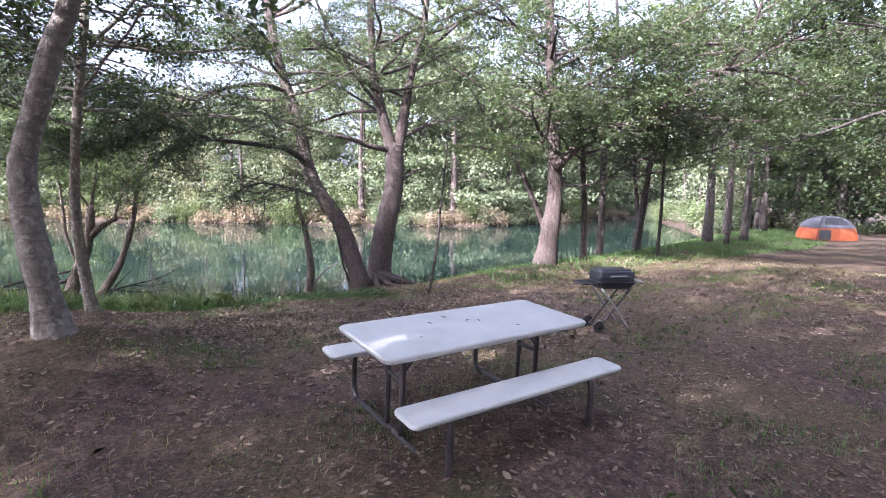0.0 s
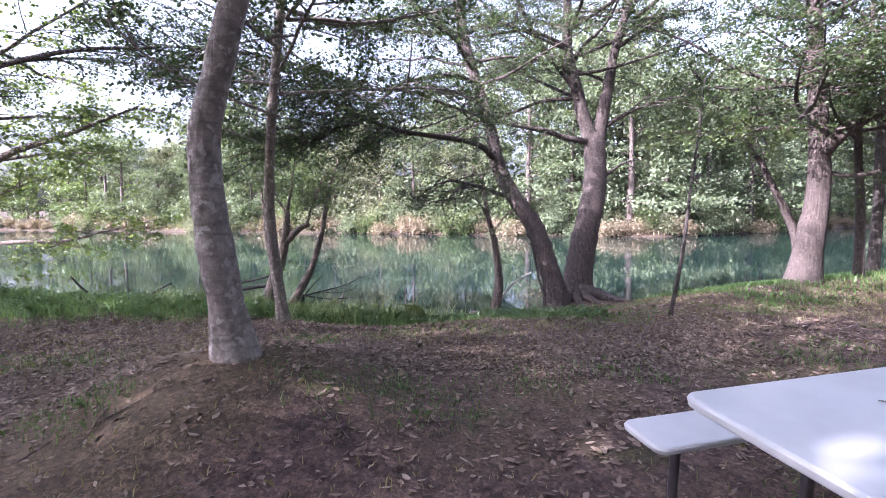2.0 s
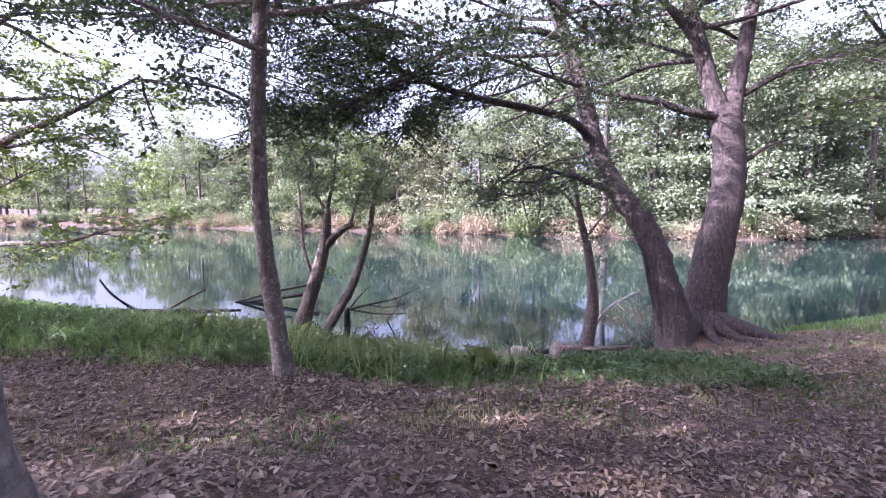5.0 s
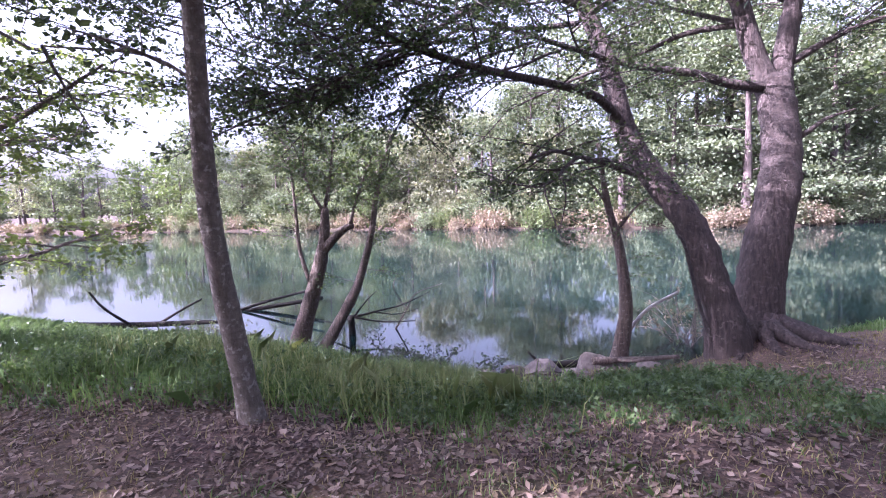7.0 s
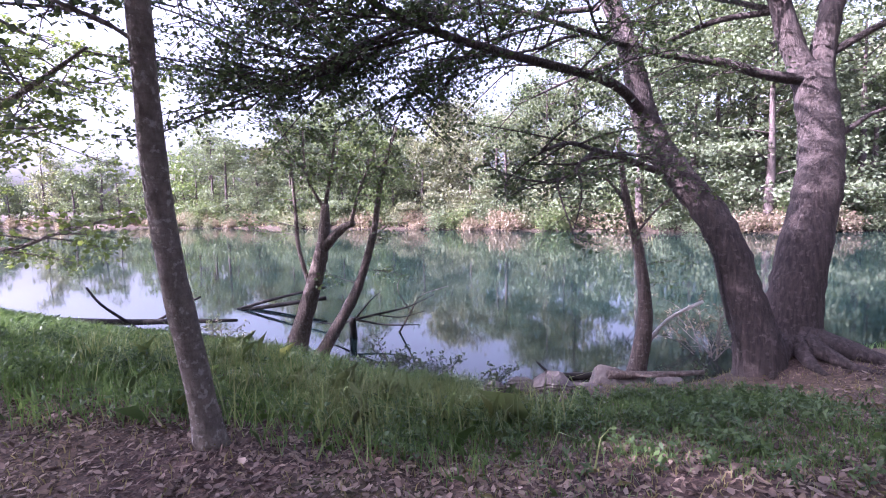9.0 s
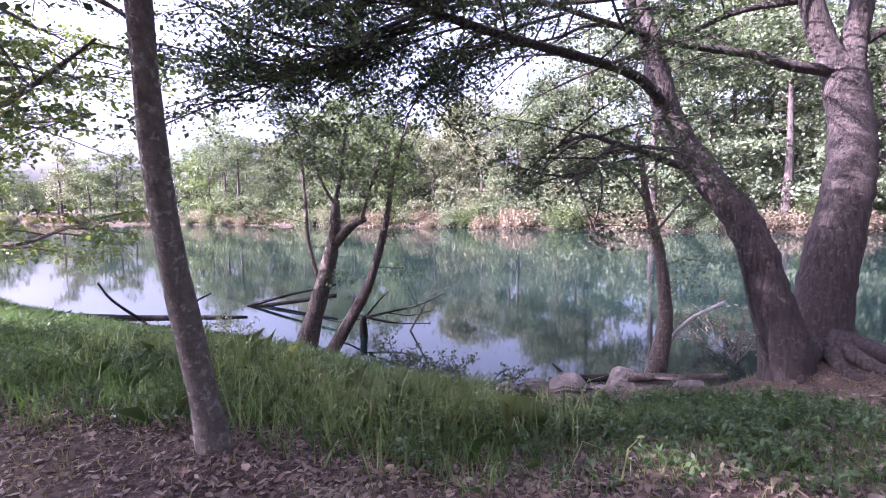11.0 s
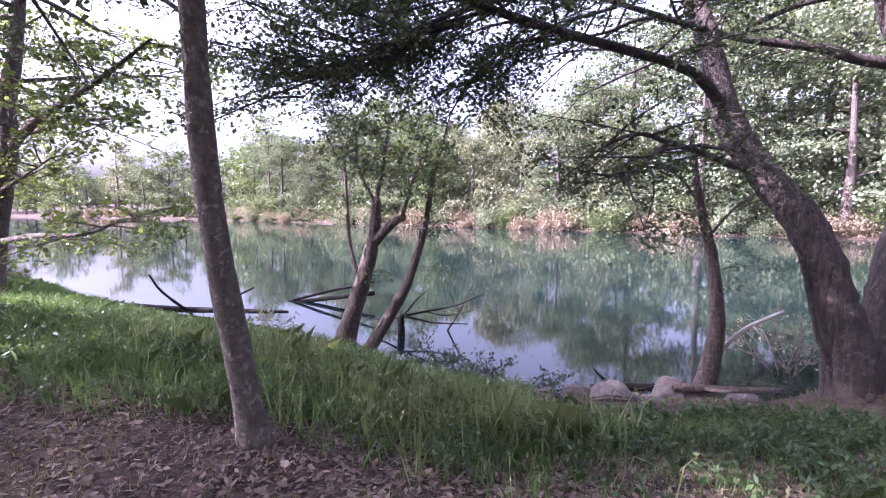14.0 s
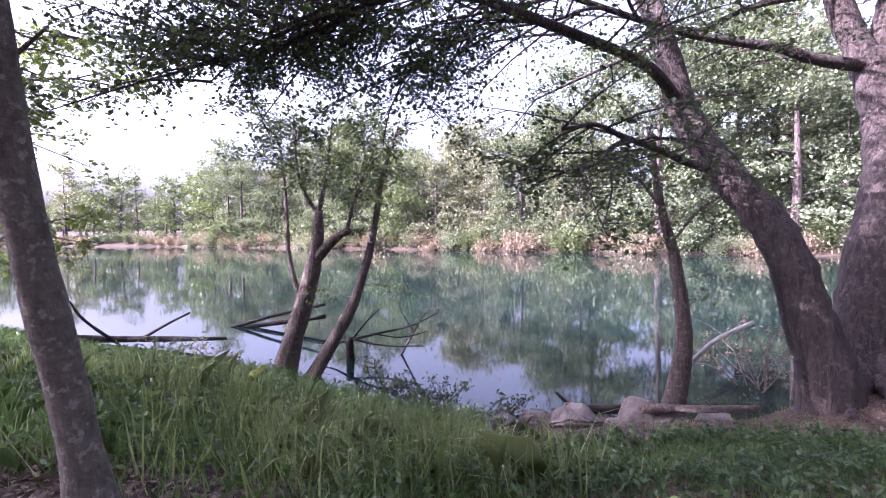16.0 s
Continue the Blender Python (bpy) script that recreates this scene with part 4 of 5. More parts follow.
table = anchor("picnic_table", (1.45, 3.34, 0.0), "white plastic folding picnic table with two attached benches", "picnic table")
table.rotation_euler = (radians(3.5), 0, radians(13.8))
top = part("tabletop", rounded_slab(1.8, 0.75, 0.045), M_WHITE, table, "white moulded plastic top with small stains")
top.location = (0, 0, 0.74)
for side in (-1, 1):
    seat = part("bench_seat", rounded_slab(1.83, 0.25, 0.04, 0.045), M_WHITE, table, "white plastic bench seat")
    seat.location = (0.02, side * 0.575, 0.475)
for end in (-1, 1):
    x = end * 0.62
    for side in (-1, 1):
        sheet_part("leg", *rod([(x, side * 0.1, 0.69), (x, side * 0.1, 0.4), (x, side * 0.1, 0.06)], 0.02, 10), M_STEEL, table, True)
        sheet_part("bench_support", *rod([(x, side * 0.57, 0.435), (x, side * 0.655, 0.39), (x, side * 0.67, 0.2), (x, side * 0.66, 0.08), (x, side * 0.58, 0.025), (x, side * 0.3, 0.03), (x, 0, 0.05)], 0.022, 10, steps=6), M_STEEL, table, True)
        sheet_part("brace", *rod([(x, side * 0.1, 0.5), (x - end * 0.12, side * 0.1, 0.62), (x - end * 0.22, side * 0.1, 0.69)], 0.009, 8), M_STEEL, table, True)
    sheet_part("crossbar", *rod([(x, -0.1, 0.45), (x, 0, 0.45), (x, 0.1, 0.45)], 0.014, 8), M_STEEL, table, True)
rs = np.random.default_rng(5)
for x, y, s in ((-0.28, 0.12, 0.012), (-0.1, 0.2, 0.018), (0.02, 0.06, 0.012), (0.1, 0.02, 0.012), (-0.5, -0.12, 0.009), (0.3, -0.2, 0.008)):
    leafbit = anchor("leaf_scrap", (0, 0, 0), "small dry leaf scrap on a white tabletop", "leaf")
    leafbit.matrix_basis = pose(1.45, 3.34, 0.0, 3.5, 0, 13.8) @ pose(0, 0, 0.742) @ pose(x, y, 0, 0, 0, rs.uniform(0, 360))
    b = bmesh.new()
    ring = [b.verts.new((s * q * 1.4, s * w * 0.5, 0.003 if w else 0.001)) for q, w in ((-1, 0), (-0.3, 0.8), (0.5, 0.7), (1, 0), (0.4, -0.8), (-0.4, -0.6))]
    b.faces.new(ring)
    g = bmesh.ops.extrude_face_region(b, geom=list(b.faces))
    bmesh.ops.translate(b, vec=(0, 0, 0.003), verts=[q for q in g["geom"] if isinstance(q, bmesh.types.BMVert)])
    part("blade", b, M_SPOT, leafbit)


# ---- folding grill ----
def lid_box(length, width, low, high, slope, mat, name, parent, label=""):
    bm = bmesh.new()
    bmesh.ops.create_cube(bm, size=1)
    for v in bm.verts:
        t = slope if (v.co.z > 0) == (slope < 1 and high > low) else 1.0
        v.co = (v.co.x * length * t, v.co.y * width * t, low + (v.co.z + 0.5) * (high - low))
    bmesh.ops.bevel(bm, geom=list(bm.edges), offset=0.03, segments=3, affect="EDGES")
    return part(name, bm, mat, parent, label)


grill = anchor("barbecue_grill", (4.2, 5.05, ground_at(4.2, 5.05)), "black portable barbecue on a folding crossed-leg stand", "barbecue")
grill.rotation_euler = (0, 0, radians(-12))
lid_box(0.52, 0.36, 0.66, 0.79, 0.84, M_GRILL, "lid", grill, "black domed lid")
bowl = lid_box(0.52, 0.36, 0.54, 0.66, 0.999, M_GRILL, "firebox", grill)
for v in bowl.data.vertices:
    if v.co.z < 0.6:
        v.co.x *= 0.82
        v.co.y *= 0.8
shelf = part("side_shelf", rounded_slab(0.2, 0.3, 0.015, 0.03, 0.004), M_GRILL, grill)
shelf.location = (-0.36, 0, 0.62)
shelf_b = part("side_shelf", rounded_slab(0.1, 0.3, 0.015, 0.03, 0.004), M_CHROME, grill, "brushed metal side rest")
shelf_b.location = (0.32, 0, 0.64)
sheet_part("lid_handle", *rod([(-0.1, -0.17, 0.7), (-0.09, -0.21, 0.715), (0.09, -0.21, 0.715), (0.1, -0.17, 0.7)], 0.01, 8), M_CHROME, grill, True)
for y in (-0.15, 0.15):
    sheet_part("leg", *rod([(-0.2, y, 0.55), (0.0, y, 0.3), (0.2, y, 0.01)], 0.013, 8), M_CHROME, grill, True)
    sheet_part("leg", *rod([(0.2, y * 0.85, 0.55), (0.0, y * 0.85, 0.3), (-0.24, y * 0.85, 0.01)], 0.013, 8), M_STEEL, grill, True)
sheet_part("axle", *rod([(-0.22, -0.17, 0.07), (-0.22, 0, 0.07), (-0.22, 0.17, 0.07)], 0.008, 6), M_STEEL, grill, True)
for y in (-0.16, 0.16):
    ring = [(-0.22 + 0.055 * math.cos(a), y, 0.075 + 0.055 * math.sin(a)) for a in np.linspace(0, 2 * math.pi, 17)]
    wheel = sheet_part("wheel", *tube_arrays(np.array(ring), np.full(17, 0.02), 6), M_STEEL, grill, True)
    sheet_part("hub", *rod([(-0.22, y - 0.012, 0.075), (-0.22, y, 0.075), (-0.22, y + 0.012, 0.075)], 0.036, 10), M_STEEL, wheel, True)


# ---- tent ----
tent = anchor("tent", (25.5, 15.6, ground_at(25.5, 15.6)), "grey and orange dome tent pitched on grass", "tent")
tent.rotation_euler = (0, 0, radians(-22))
tent.scale = (0.86, 0.86, 0.86)


def dome_piece(lo, hi, a0, a1, name, mat, grow=0.0, label=""):
    """A patch of the tent's dome between two heights and two turns."""
    bm = bmesh.new()
    rows = []
    for i in range(9):
        u = lo + (hi - lo) * i / 8
        row = []
        for j in range(25):
            a = a0 + (a1 - a0) * j / 24
            sq = 1.0 / max(abs(math.cos(a)), abs(math.sin(a))) ** 0.55
            r = math.cos(u * math.pi / 2) ** 0.75 * sq
            sag = 1 - 0.05 * abs(math.sin(2 * a)) ** 0.5
            row.append(bm.verts.new(((1.35 + grow) * r * math.cos(a) * sag, (1.05 + grow) * r * math.sin(a) * sag, 1.28 * math.sin(u * math.pi / 2) + grow * u)))
        rows.append(row)
    for a, b in zip(rows, rows[1:]):
        for i in range(24):
            bm.faces.new((a[i], a[i + 1], b[i + 1], b[i]))
    ob = part(name, bm, mat, tent, label)
    ob.modifiers.new("thick", "SOLIDIFY").thickness = 0.006
    return ob


dome_piece(0.0, 0.36, 0, 2 * math.pi, "skirt", M_ORANGE, 0.0, "orange lower wall")
dome_piece(0.34, 1.0, 0, 2 * math.pi, "canopy", M_GREY_NYLON, 0.02, "grey rain fly")
dome_piece(0.02, 0.28, math.radians(228), math.radians(250), "door_opening", M_DARK_NYLON, 0.03, "dark mesh door")
dome_piece(0.45, 0.75, math.radians(235), math.radians(300), "window", M_DARK_NYLON, 0.04, "dark mesh window")
for a in (45, 135, 225, 315):
    q = radians(a)
    pole = [((1.38) * math.cos(u * math.pi / 2) ** 0.75 * math.cos(q) * 1.2, 1.08 * math.cos(u * math.pi / 2) ** 0.75 * math.sin(q) * 1.2, 1.31 * math.sin(u * math.pi / 2)) for u in np.linspace(0, 0.98, 9)]
    sheet_part("pole", *rod(pole, 0.012, 6), M_STEEL, tent, True)


# ---- driftwood and rocks ----
def driftwood(name, label, members, mat, seed):
    rng = np.random.default_rng(seed)
    place = members[0][0][0]
    ob = anchor(name, place, label, "driftwood")
    for k, (points, r0, r1) in enumerate(members):
        sheet_part("stem" if k == 0 else "branch", *rod(moved(points, place), r0, 9, r1, 4, rng, 0.12), mat, ob, True)
    return ob


driftwood("floating_log", "dark waterlogged log lying along the shallows", [
    ([(-11.28, 14.28, -0.96), (-9.24, 14.11, -0.99), (-7.11, 14.04, -0.92), (-5.80, 13.97, -0.86)], 0.1, 0.03),
    ([(-8.94, 13.87, -0.23), (-8.64, 13.87, -0.57), (-8.10, 13.97, -0.98)], 0.02, 0.035),
    ([(-8.18, 14.02, -0.96), (-7.97, 13.97, -1.06), (-7.76, 13.92, -1.11)], 0.03, 0.02),
    ([(-7.56, 14.08, -0.91), (-7.14, 14.28, -0.65), (-6.83, 14.39, -0.49)], 0.03, 0.02)], M_WETLOG, 41).location.z += 0.1
driftwood("sunken_branch", "dark forked branch rising from the water", [
    ([(-7.35, 15.84, -1.06), (-6.02, 15.84, -0.86), (-4.76, 15.84, -0.67)], 0.045, 0.05),
    ([(-6.93, 15.84, -0.96), (-5.88, 15.84, -0.67), (-4.76, 15.84, -0.42)], 0.035, 0.03)], M_WETLOG, 42)
driftwood("snag", "black stump with bare branches standing in the water", [
    ([(-3.36, 13.66, -1.22), (-3.37, 13.66, -0.86), (-3.38, 13.66, -0.60)], 0.075, 0.06),
    ([(-3.33, 13.66, -0.63), (-2.85, 13.59, -0.50), (-2.33, 13.53, -0.36), (-1.86, 13.45, -0.13)], 0.025, 0.008),
    ([(-3.33, 13.66, -0.63), (-2.74, 13.56, -0.69), (-2.12, 13.45, -0.65)], 0.022, 0.008),
    ([(-3.33, 13.66, -0.63), (-3.74, 13.77, -0.75), (-4.10, 13.87, -0.73)], 0.022, 0.008),
    ([(-3.33, 13.66, -0.63), (-3.06, 13.66, -0.31), (-2.86, 13.66, -0.13)], 0.02, 0.007),
    ([(-2.90, 13.59, -0.52), (-2.48, 13.56, -0.55), (-2.07, 13.66, -0.46)], 0.014, 0.006)], M_WETLOG, 43)
driftwood("drift_branch", "thin dead branch lying by the snag", [
    ([(-2.69, 14.08, -1.06), (-2.38, 13.97, -0.55), (-2.17, 13.87, -0.23), (-1.66, 13.77, -0.03)], 0.02, 0.006),
    ([(-2.38, 13.97, -0.55), (-2.59, 13.87, -0.13), (-2.48, 13.77, 0.18)], 0.012, 0.005)], M_DEAD, 44)


def rock(place, size, seed, label):
    rng = np.random.default_rng(seed)
    bm = bmesh.new()
    dirs = rng.normal(0, 1, (16, 3))
    dirs /= np.linalg.norm(dirs, axis=1)[:, None]
    for d in dirs:
        bm.verts.new(Vector(d * np.array(size) * rng.uniform(0.85, 1.1)))
    bmesh.ops.convex_hull(bm, input=list(bm.verts))
    bmesh.ops.delete(bm, geom=[v for v in bm.verts if not v.link_faces], context="VERTS")
    bmesh.ops.bevel(bm, geom=list(bm.edges), offset=0.02, segments=2, affect="EDGES")
    bmesh.ops.triangulate(bm, faces=list(bm.faces))
    bmesh.ops.subdivide_edges(bm, edges=[e for e in bm.edges if e.calc_length() > 0.07], cuts=2, use_grid_fill=True)
    for v in bm.verts:
        v.co *= 1 + 0.035 * math.sin(31 * v.co.x + seed) * math.cos(27 * v.co.y + 19 * v.co.z)
    ob = part("rock", bm, M_ROCK, None)
    ob.location = place
    ob.rotation_euler = (0, 0, rng.uniform(0, 6))
    return tagged(ob, label, "rock", "rocks at the waterline")


rock((0.6, 11.3, -0.76), (0.42, 0.3, 0.24), 51, "large pale angular rock at the water's edge")
rock((-0.06, 10.95, -0.74), (0.34, 0.26, 0.2), 52, "brown angular rock at the water's edge")
rock((-0.43, 10.98, -0.8), (0.25, 0.2, 0.17), 53, "small angular rock at the water's edge")
rock((-0.75, 11.0, -0.84), (0.22, 0.18, 0.14), 56, "small angular rock at the water's edge")
rock((0.26, 11.54, -0.98), (0.3, 0.2, 0.14), 54, "dark wet rock at the water's edge")
rock((0.33, 10.82, -0.7), (0.2, 0.14, 0.09), 55, "small flat rock on bare soil")
rock((1.3, 11.35, -0.78), (0.24, 0.18, 0.1), 57, "small flat rock on bare soil")
driftwood("drift_root", "weathered root wood lying on the bare shore", [
    ([(0.55, 11.0, -0.58), (0.85, 11.1, -0.6), (1.2, 11.15, -0.6), (1.6, 11.1, -0.55)], 0.05, 0.025),
    ([(0.85, 11.1, -0.6), (1.0, 10.95, -0.56), (1.15, 10.8, -0.5)], 0.025, 0.01),
    ([(0.8, 11.08, -0.6), (0.95, 11.3, -0.68), (1.15, 11.45, -0.74)], 0.03, 0.012)], M_DEAD, 45)
driftwood("drift_log", "dark rotten log on the waterline behind rocks", [
    ([(-0.25, 11.5, -0.86), (0.15, 11.6, -0.83), (0.6, 11.62, -0.82), (0.95, 11.58, -0.84)], 0.06, 0.045),
    ([(0.0, 11.56, -0.83), (-0.15, 11.6, -0.72), (-0.22, 11.64, -0.66)], 0.025, 0.012)], M_WETLOG, 46)


# ---- waterside bushes ----
def small_bush(place, h, wide, leaf, wood, label, seed, stems=9, leaves=40, size=0.05):
    rng = np.random.default_rng(seed)
    bush = anchor("bush", place, label, "bush", "waterside bushes")
    spots = []
    for k in range(stems):
        a = rng.uniform(0, 6.283)
        line = rising((rng.normal(0, 0.08), rng.normal(0, 0.08), -0.05), (math.cos(a) * wide, math.sin(a) * wide, h), h * rng.uniform(0.7, 1.2), rng, 4, 0.2)
        sheet_part("stem", *tube_arrays(line, np.linspace(0.012, 0.004, len(line)), 4), wood, bush)
        for tw in side_branches(line, rng, 5, h * 0.4, 0.3, 0.2, 0.1):
            pts = along(tw, rng.uniform(0.1, 1.0, leaves // 5))
            spots.append(pts + rng.normal(0, 0.03, pts.shape))
            sheet_part("branch", *tube_arrays(tw, np.linspace(0.005, 0.002, len(tw)), 3), wood, bush)
    tagged(sheet_part("crown", *leaf_arrays(np.vstack(spots), size, rng, 0.4, 1.7), leaf, bush), "", "", "", "stuff")


small_bush((2.35, 13.0, -1.0), 1.0, 0.6, M_LEAF_RUST, M_DEAD, "dry pinkish bush over the river water", 71, 12, 35)
small_bush((-1.55, 11.75, -0.95), 0.5, 1.0, M_LEAF, M_BARK_DARK, "low dark bush hanging over the water", 73, 12, 60)
small_bush((-2.3, 12.2, -0.95), 0.45, 1.0, M_LEAF, M_BARK_DARK, "low dark bush hanging over the water", 74, 10, 50)
small_bush((-0.95, 11.5, -0.95), 0.4, 0.9, M_LEAF, M_BARK_DARK, "low dark bush hanging over the water", 75, 9, 40)
small_bush((1.75, 11.75, -0.95), 0.4, 0.8, M_LEAF, M_BARK_DARK, "small dark bush at the water's edge", 76, 7, 35, 0.06)
small_bush((-5.5, 13.1, -0.9), 0.5, 0.9, M_LEAF_OLIVE, M_DEAD, "sparse olive bush at the water's edge", 77, 10, 40)
small_bush((-6.4, 13.3, -0.9), 0.45, 0.9, M_LEAF_LIGHT, M_DEAD, "sparse green bush at the water's edge", 78, 9, 40)


# ---- grass, weeds and fallen leaves ----
def blades(n, rng, xs, ys, tall, wide, keep, lean=0.35):
    """Grass blades as tapering, bending strips on the ground where keep(x, y) allows."""
    x, y = rng.uniform(*xs, n), rng.uniform(*ys, n)
    ok = rng.uniform(0, 1, n) < keep(x, y)
    x, y = x[ok], y[ok]
    n = len(x)
    h = tall * rng.uniform(0.45, 1.3, n)
    a = rng.uniform(0, 2 * np.pi, n)
    b = rng.uniform(0, 2 * np.pi, n)
    tilt = rng.uniform(0.05, lean * 2, n)
    z = height(x, y) - 0.01
    base = np.stack([x, y, z], -1)
    side = np.stack([np.cos(a), np.sin(a), np.zeros(n)], -1) * (wide * rng.uniform(0.6, 1.4, n))[:, None]
    off = np.stack([np.cos(b), np.sin(b), np.zeros(n)], -1) * (h * tilt)[:, None]
    up = np.stack([np.zeros(n), np.zeros(n), h], -1)
    v = np.stack([base - side, base + side, base + up * 0.62 + off * 0.35 + side * 0.6, base + up * (1 - 0.3 * tilt)[:, None] + off, base + up * 0.62 + off * 0.35 - side * 0.6], 1).reshape(-1, 3)
    return v, np.arange(5 * n).reshape(-1, 5)


rg = np.random.default_rng(61)


def lush(x, y):
    d = near_shore(x) - y
    edge = near_shore(x) - 7.72 + 0.2 * wander(x, y, 1.1, 0.5) - np.clip(-x - 6, 0, 20) * 0.25
    edge = np.where(x > 2.0, np.where(x > 4.5, 5.2 + np.clip((x - 9) * 0.3, 0, 3) + 0.5 * wander(x, y, 0.7, 0.1), 0.6), edge)
    low = np.where((x > -0.9) & (x < 4), 1.6 + 0.25 * wander(x, y, 2.0, 0.9), 0.03)
    return np.where((d > low) & (d < edge), 0.25 + 0.75 * np.clip(wander(x, y, 1.6, 4.0) + 0.75, 0, 1), 0.0) * np.clip((edge - d) / 0.6, 0.05, 1)


def stuff(name, arrays, mat, label, category):
    return tagged(sheet_part(name, *arrays, mat), label, category, "", "stuff")


def grassy(x, y):
    """Lush grass, thinning to creeping weeds towards the rocks."""
    return lush(x, y) * np.where(x > -0.6, 0.0, 1.0)


def clumped(x, y):
    """Tall pale grass in tufts beside the slim tree."""
    near = np.exp(-(((x + 1.45) / 0.75) ** 2 + ((y - 9.0) / 0.55) ** 2)) + 0.35 * np.exp(-(((x + 3.6) / 0.9) ** 2 + ((y - 9.8) / 0.7) ** 2))
    return np.clip(near, 0, 1) * np.clip(wander(x, y, 3.2, 2.0) + 0.55, 0, 1)


def weed_plants(n, rng, xs, ys, keep, tall, leaf):
    """Stems with alternate narrow leaves: a stem array and a leaf array."""
    x, y = rng.uniform(*xs, n), rng.uniform(*ys, n)
    ok = rng.uniform(0, 1, n) < keep(x, y)
    x, y = x[ok], y[ok]
    tubes, spots = [], []
    for px, py in zip(x, y):
        h, a = tall * rng.uniform(0.5, 1.3), rng.uniform(0, 6.283)
        foot = np.array([px, py, float(height(px, py)) - 0.01])
        tip = foot + np.array([math.cos(a) * h * 0.45, math.sin(a) * h * 0.45, h])
        tubes.append(tube_arrays(np.array([foot, foot * 0.55 + tip * 0.45 + np.array([0, 0, 0.1 * h]), tip]), [0.003, 0.002, 0.001], 3))
        q = rng.uniform(0.15, 1.0, 11)[:, None]
        spots.append(foot + (tip - foot) * q + np.array([0, 0, 0.1 * h]) * np.sin(q * np.pi) + rng.normal(0, 0.008, (11, 3)))
    return joined(tubes), leaf_arrays(np.vstack(spots), leaf, rng, 0.4, 2.6)


stuff("grass", blades(230000, rg, (-15, 4.5), (6.8, 15.5), 0.2, 0.004, grassy, 0.55), M_GRASS, "lush green grass on the river bank", "grass")
stuff("tall_grass", blades(110000, rg, (-5, 1.5), (7.6, 11.2), 0.34, 0.0045, clumped, 0.6), M_TALL, "tall pale grass in loose tufts coloured sunlit", "grass")
stuff("short_grass", blades(60000, rg, (-0.8, 4.5), (7.4, 11), 0.09, 0.0035, lambda x, y: lush(x, y) * np.where(x > -0.7, 0.6, 0.0), 0.6), M_GRASS, "short patchy grass near the rocks", "grass")
stuff("bank_grass", blades(150000, rg, (4, 34), (7, 27), 0.12, 0.009, lush), M_GRASS, "short green grass along the bank", "grass")
for label, n, xs, tall, bias in (("low leafy weeds among the grass", 9000, (-7, -0.6), 0.2, 0.3), ("creeping leafy weeds on the bank", 6500, (-0.6, 4.2), 0.12, 0.55)):
    stems, leaves = weed_plants(n, rg, xs, (7.2, 11.6), lambda x, y: lush(x, y) * np.clip(wander(x, y, 2.3, 6.0) + bias, 0, 1), tall, 0.05)
    stuff("weeds", leaves, M_WEED, label, "weeds")
    stuff("weed_stems", stems, M_WEED, "thin green stems of low weeds", "weeds")
stuff("dry_grass", blades(150000, rg, (-9, 14), (-1, 12), 0.06, 0.0035, lambda x, y: np.where(near_shore(x) - y > 0.4, np.clip(wander(x, y, 0.8, 7.0) * 0.5 + 0.1 + 0.5 * np.clip((y - 5.5) / 2.5, 0, 1), 0.0, 1), 0), 0.7), M_STRAW, "sparse dry grass on trodden earth", "grass")
stuff("grass_tufts", blades(150000, rg, (-8, 12), (-0.5, 10), 0.065, 0.0035, lambda x, y: np.clip((wander(x, y, 1.5, 9.0) - 0.12) * 2.0, 0, 1), 0.6), M_GRASS, "small green grass tufts on trodden earth", "grass")
stuff("far_grass", blades(40000, rg, (-45, 45), (42, 75), 0.6, 0.03, lambda x, y: np.where((y - far_shore(x) > 0.15) & (y - far_shore(x) < 3), 0.9, 0)), M_STRAW, "dry reeds along the far bank", "grass")
lx, ly = rg.uniform(-7, 11, 150000), rg.uniform(-1.5, 11.5, 150000)
lx[:70000], ly[:70000] = rg.uniform(-5.5, 3, 70000), rg.uniform(5.5, 9.2, 70000)
ok = (near_shore(lx) - ly > np.where(lx > 1.8, 0.5, 3.0) + rg.uniform(-0.8, 0.8, 150000)) & (rg.uniform(0, 1, 150000) < 0.5 + 0.45 * wander(lx, ly, 0.9, 3.0))
lx, ly = lx[ok], ly[ok]
stuff("fallen_leaves", leaf_arrays(np.stack([lx, ly, height(lx, ly) + 0.006], -1), 0.045, rg, 0.72, 2.3), M_LITTER, "scattered dry fallen leaves on the ground", "leaves")


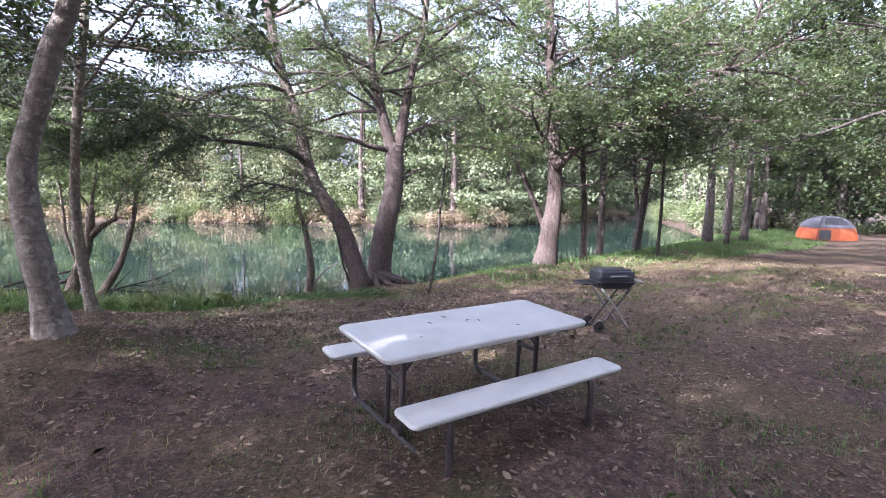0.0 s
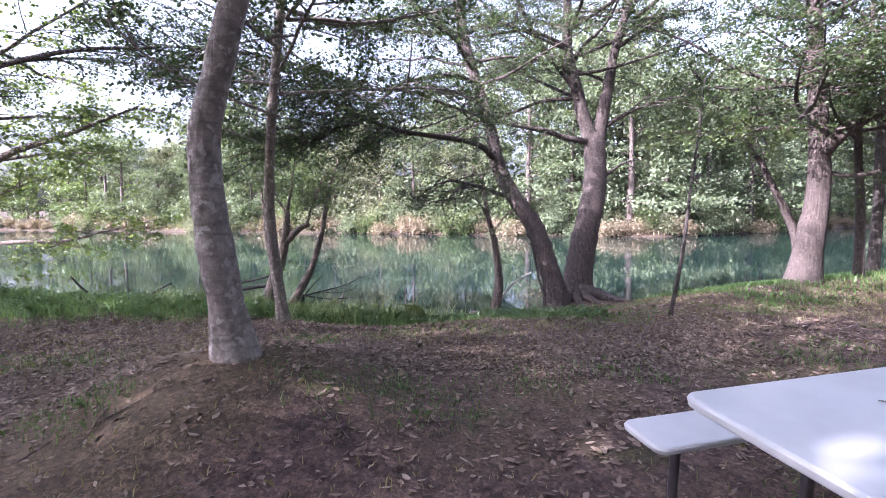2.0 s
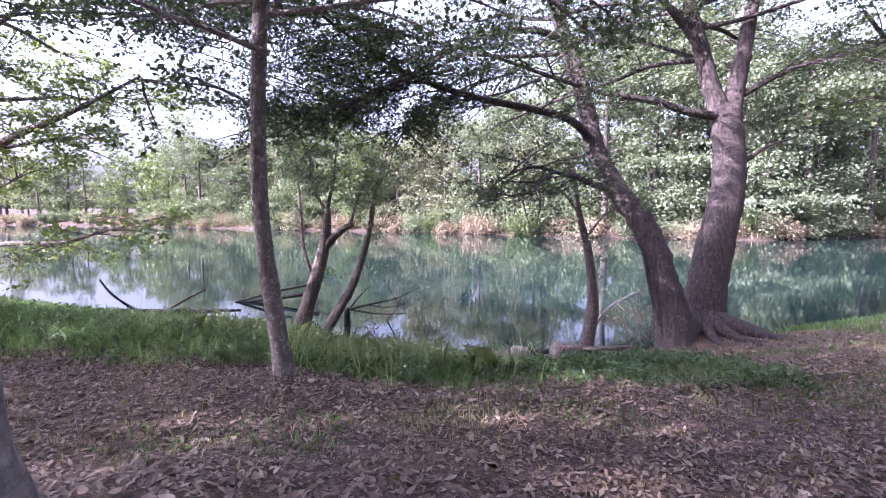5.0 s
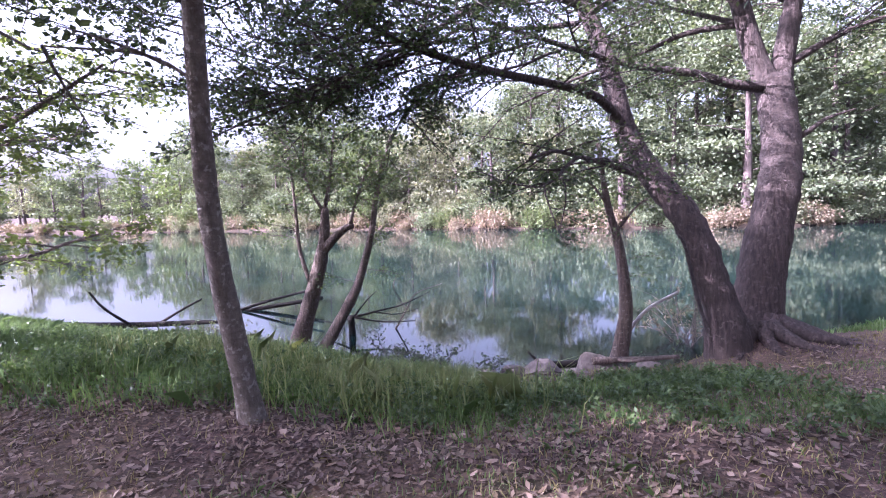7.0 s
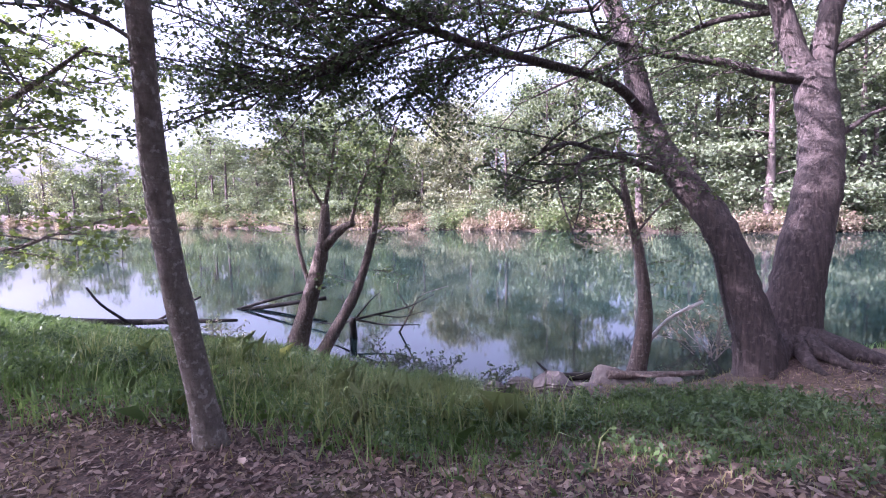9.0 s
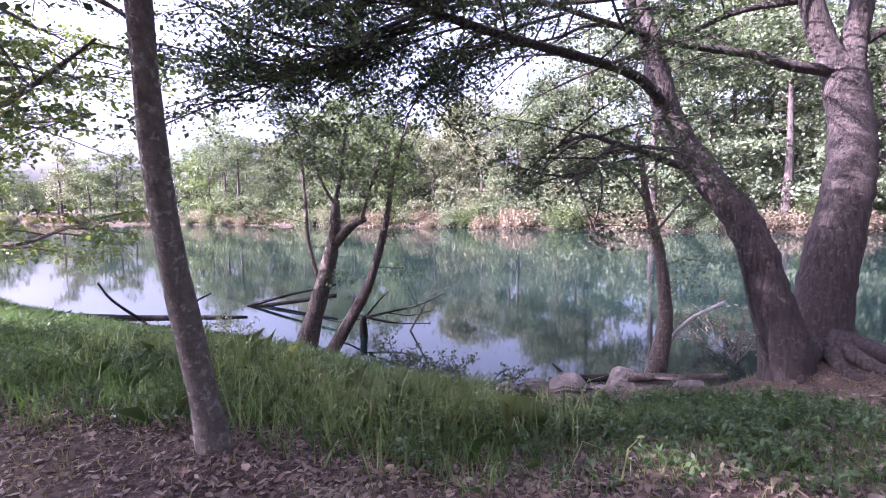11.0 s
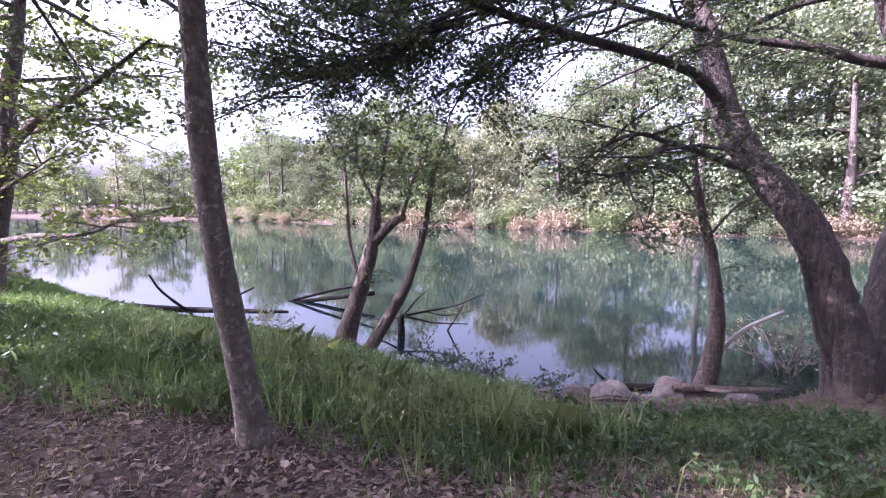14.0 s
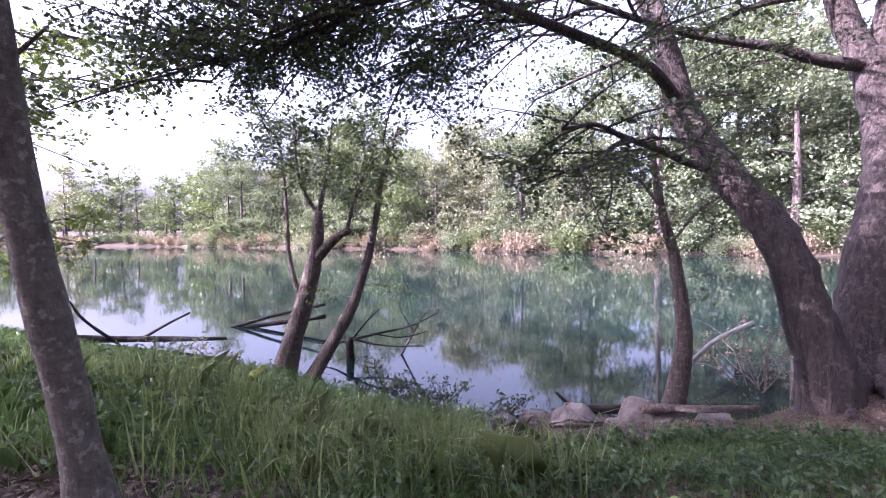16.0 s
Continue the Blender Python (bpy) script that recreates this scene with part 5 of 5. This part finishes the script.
def curled_leaves(x, y, size, rng):
    """Long fallen leaves with turned-up edges and tips."""
    n = len(x)
    a = rng.uniform(0, 2 * np.pi, n)
    long = (size * rng.uniform(0.6, 1.4, n))[:, None]
    way = np.stack([np.cos(a), np.sin(a), rng.normal(0, 0.16, n)], -1) * long
    side = np.stack([-np.sin(a), np.cos(a), rng.normal(0, 0.35, n)], -1) * long * rng.uniform(0.14, 0.24, n)[:, None]
    lift = np.stack([np.zeros(n), np.zeros(n), rng.uniform(0.05, 0.28, n)], -1) * long
    p = np.stack([x, y, height(x, y) + 0.008], -1)
    v = np.stack([p - way * 0.5 + lift * 0.6, p - way * 0.1 - side + lift * 0.5, p + way * 0.3 - side * 0.7 + lift * 0.6, p + way * 0.5 + lift, p + way * 0.3 + side * 0.7 + lift * 0.6, p - way * 0.1 + side + lift * 0.5], 1)
    spine_a, spine_b = p - way * 0.1, p + way * 0.3
    v = np.concatenate([v, spine_a[:, None], spine_b[:, None]], 1).reshape(-1, 3)
    base = np.arange(n)[:, None, None] * 8
    quads = np.array([[0, 1, 6, 5], [1, 2, 7, 6], [6, 7, 4, 5], [2, 3, 4, 7]])[None]
    return v, (base + quads).reshape(-1, 4)


cx, cy = rg.uniform(-7, 12, 62000), rg.uniform(-1.5, 11.2, 62000)
cx[:22000], cy[:22000] = rg.uniform(-5, 4.5, 22000), rg.uniform(4.2, 9.4, 22000)
ok = (near_shore(cx) - cy > np.where(cx > 1.8, 0.6, 2.8) + rg.uniform(-0.6, 0.6, 62000)) & (rg.uniform(0, 1, 62000) < 0.22 + 0.55 * wander(cx, cy, 1.7, 5.0))
stuff("curled_leaves", curled_leaves(cx[ok], cy[ok], 0.054, rg), M_CURLED, "curled pale brown fallen leaves on the ground", "leaves")

sticks = []
for k in range(260):
    x, y = rg.uniform(-6, 8), rg.uniform(-1, 9)
    q, n = rg.uniform(0, 6.283), rg.uniform(0.1, 0.5)
    pts = [(x + math.cos(q) * n * s + rg.normal(0, 0.02), y + math.sin(q) * n * s + rg.normal(0, 0.02)) for s in (0, 0.4, 0.7, 1.0)]
    sticks.append(rod([(u, w, ground_at(u, w) + 0.01) for u, w in pts], rg.uniform(0.003, 0.007), 4, 0.002, 1))
stuff("sticks", joined(sticks), M_DEAD, "small dry sticks scattered on the ground", "sticks")
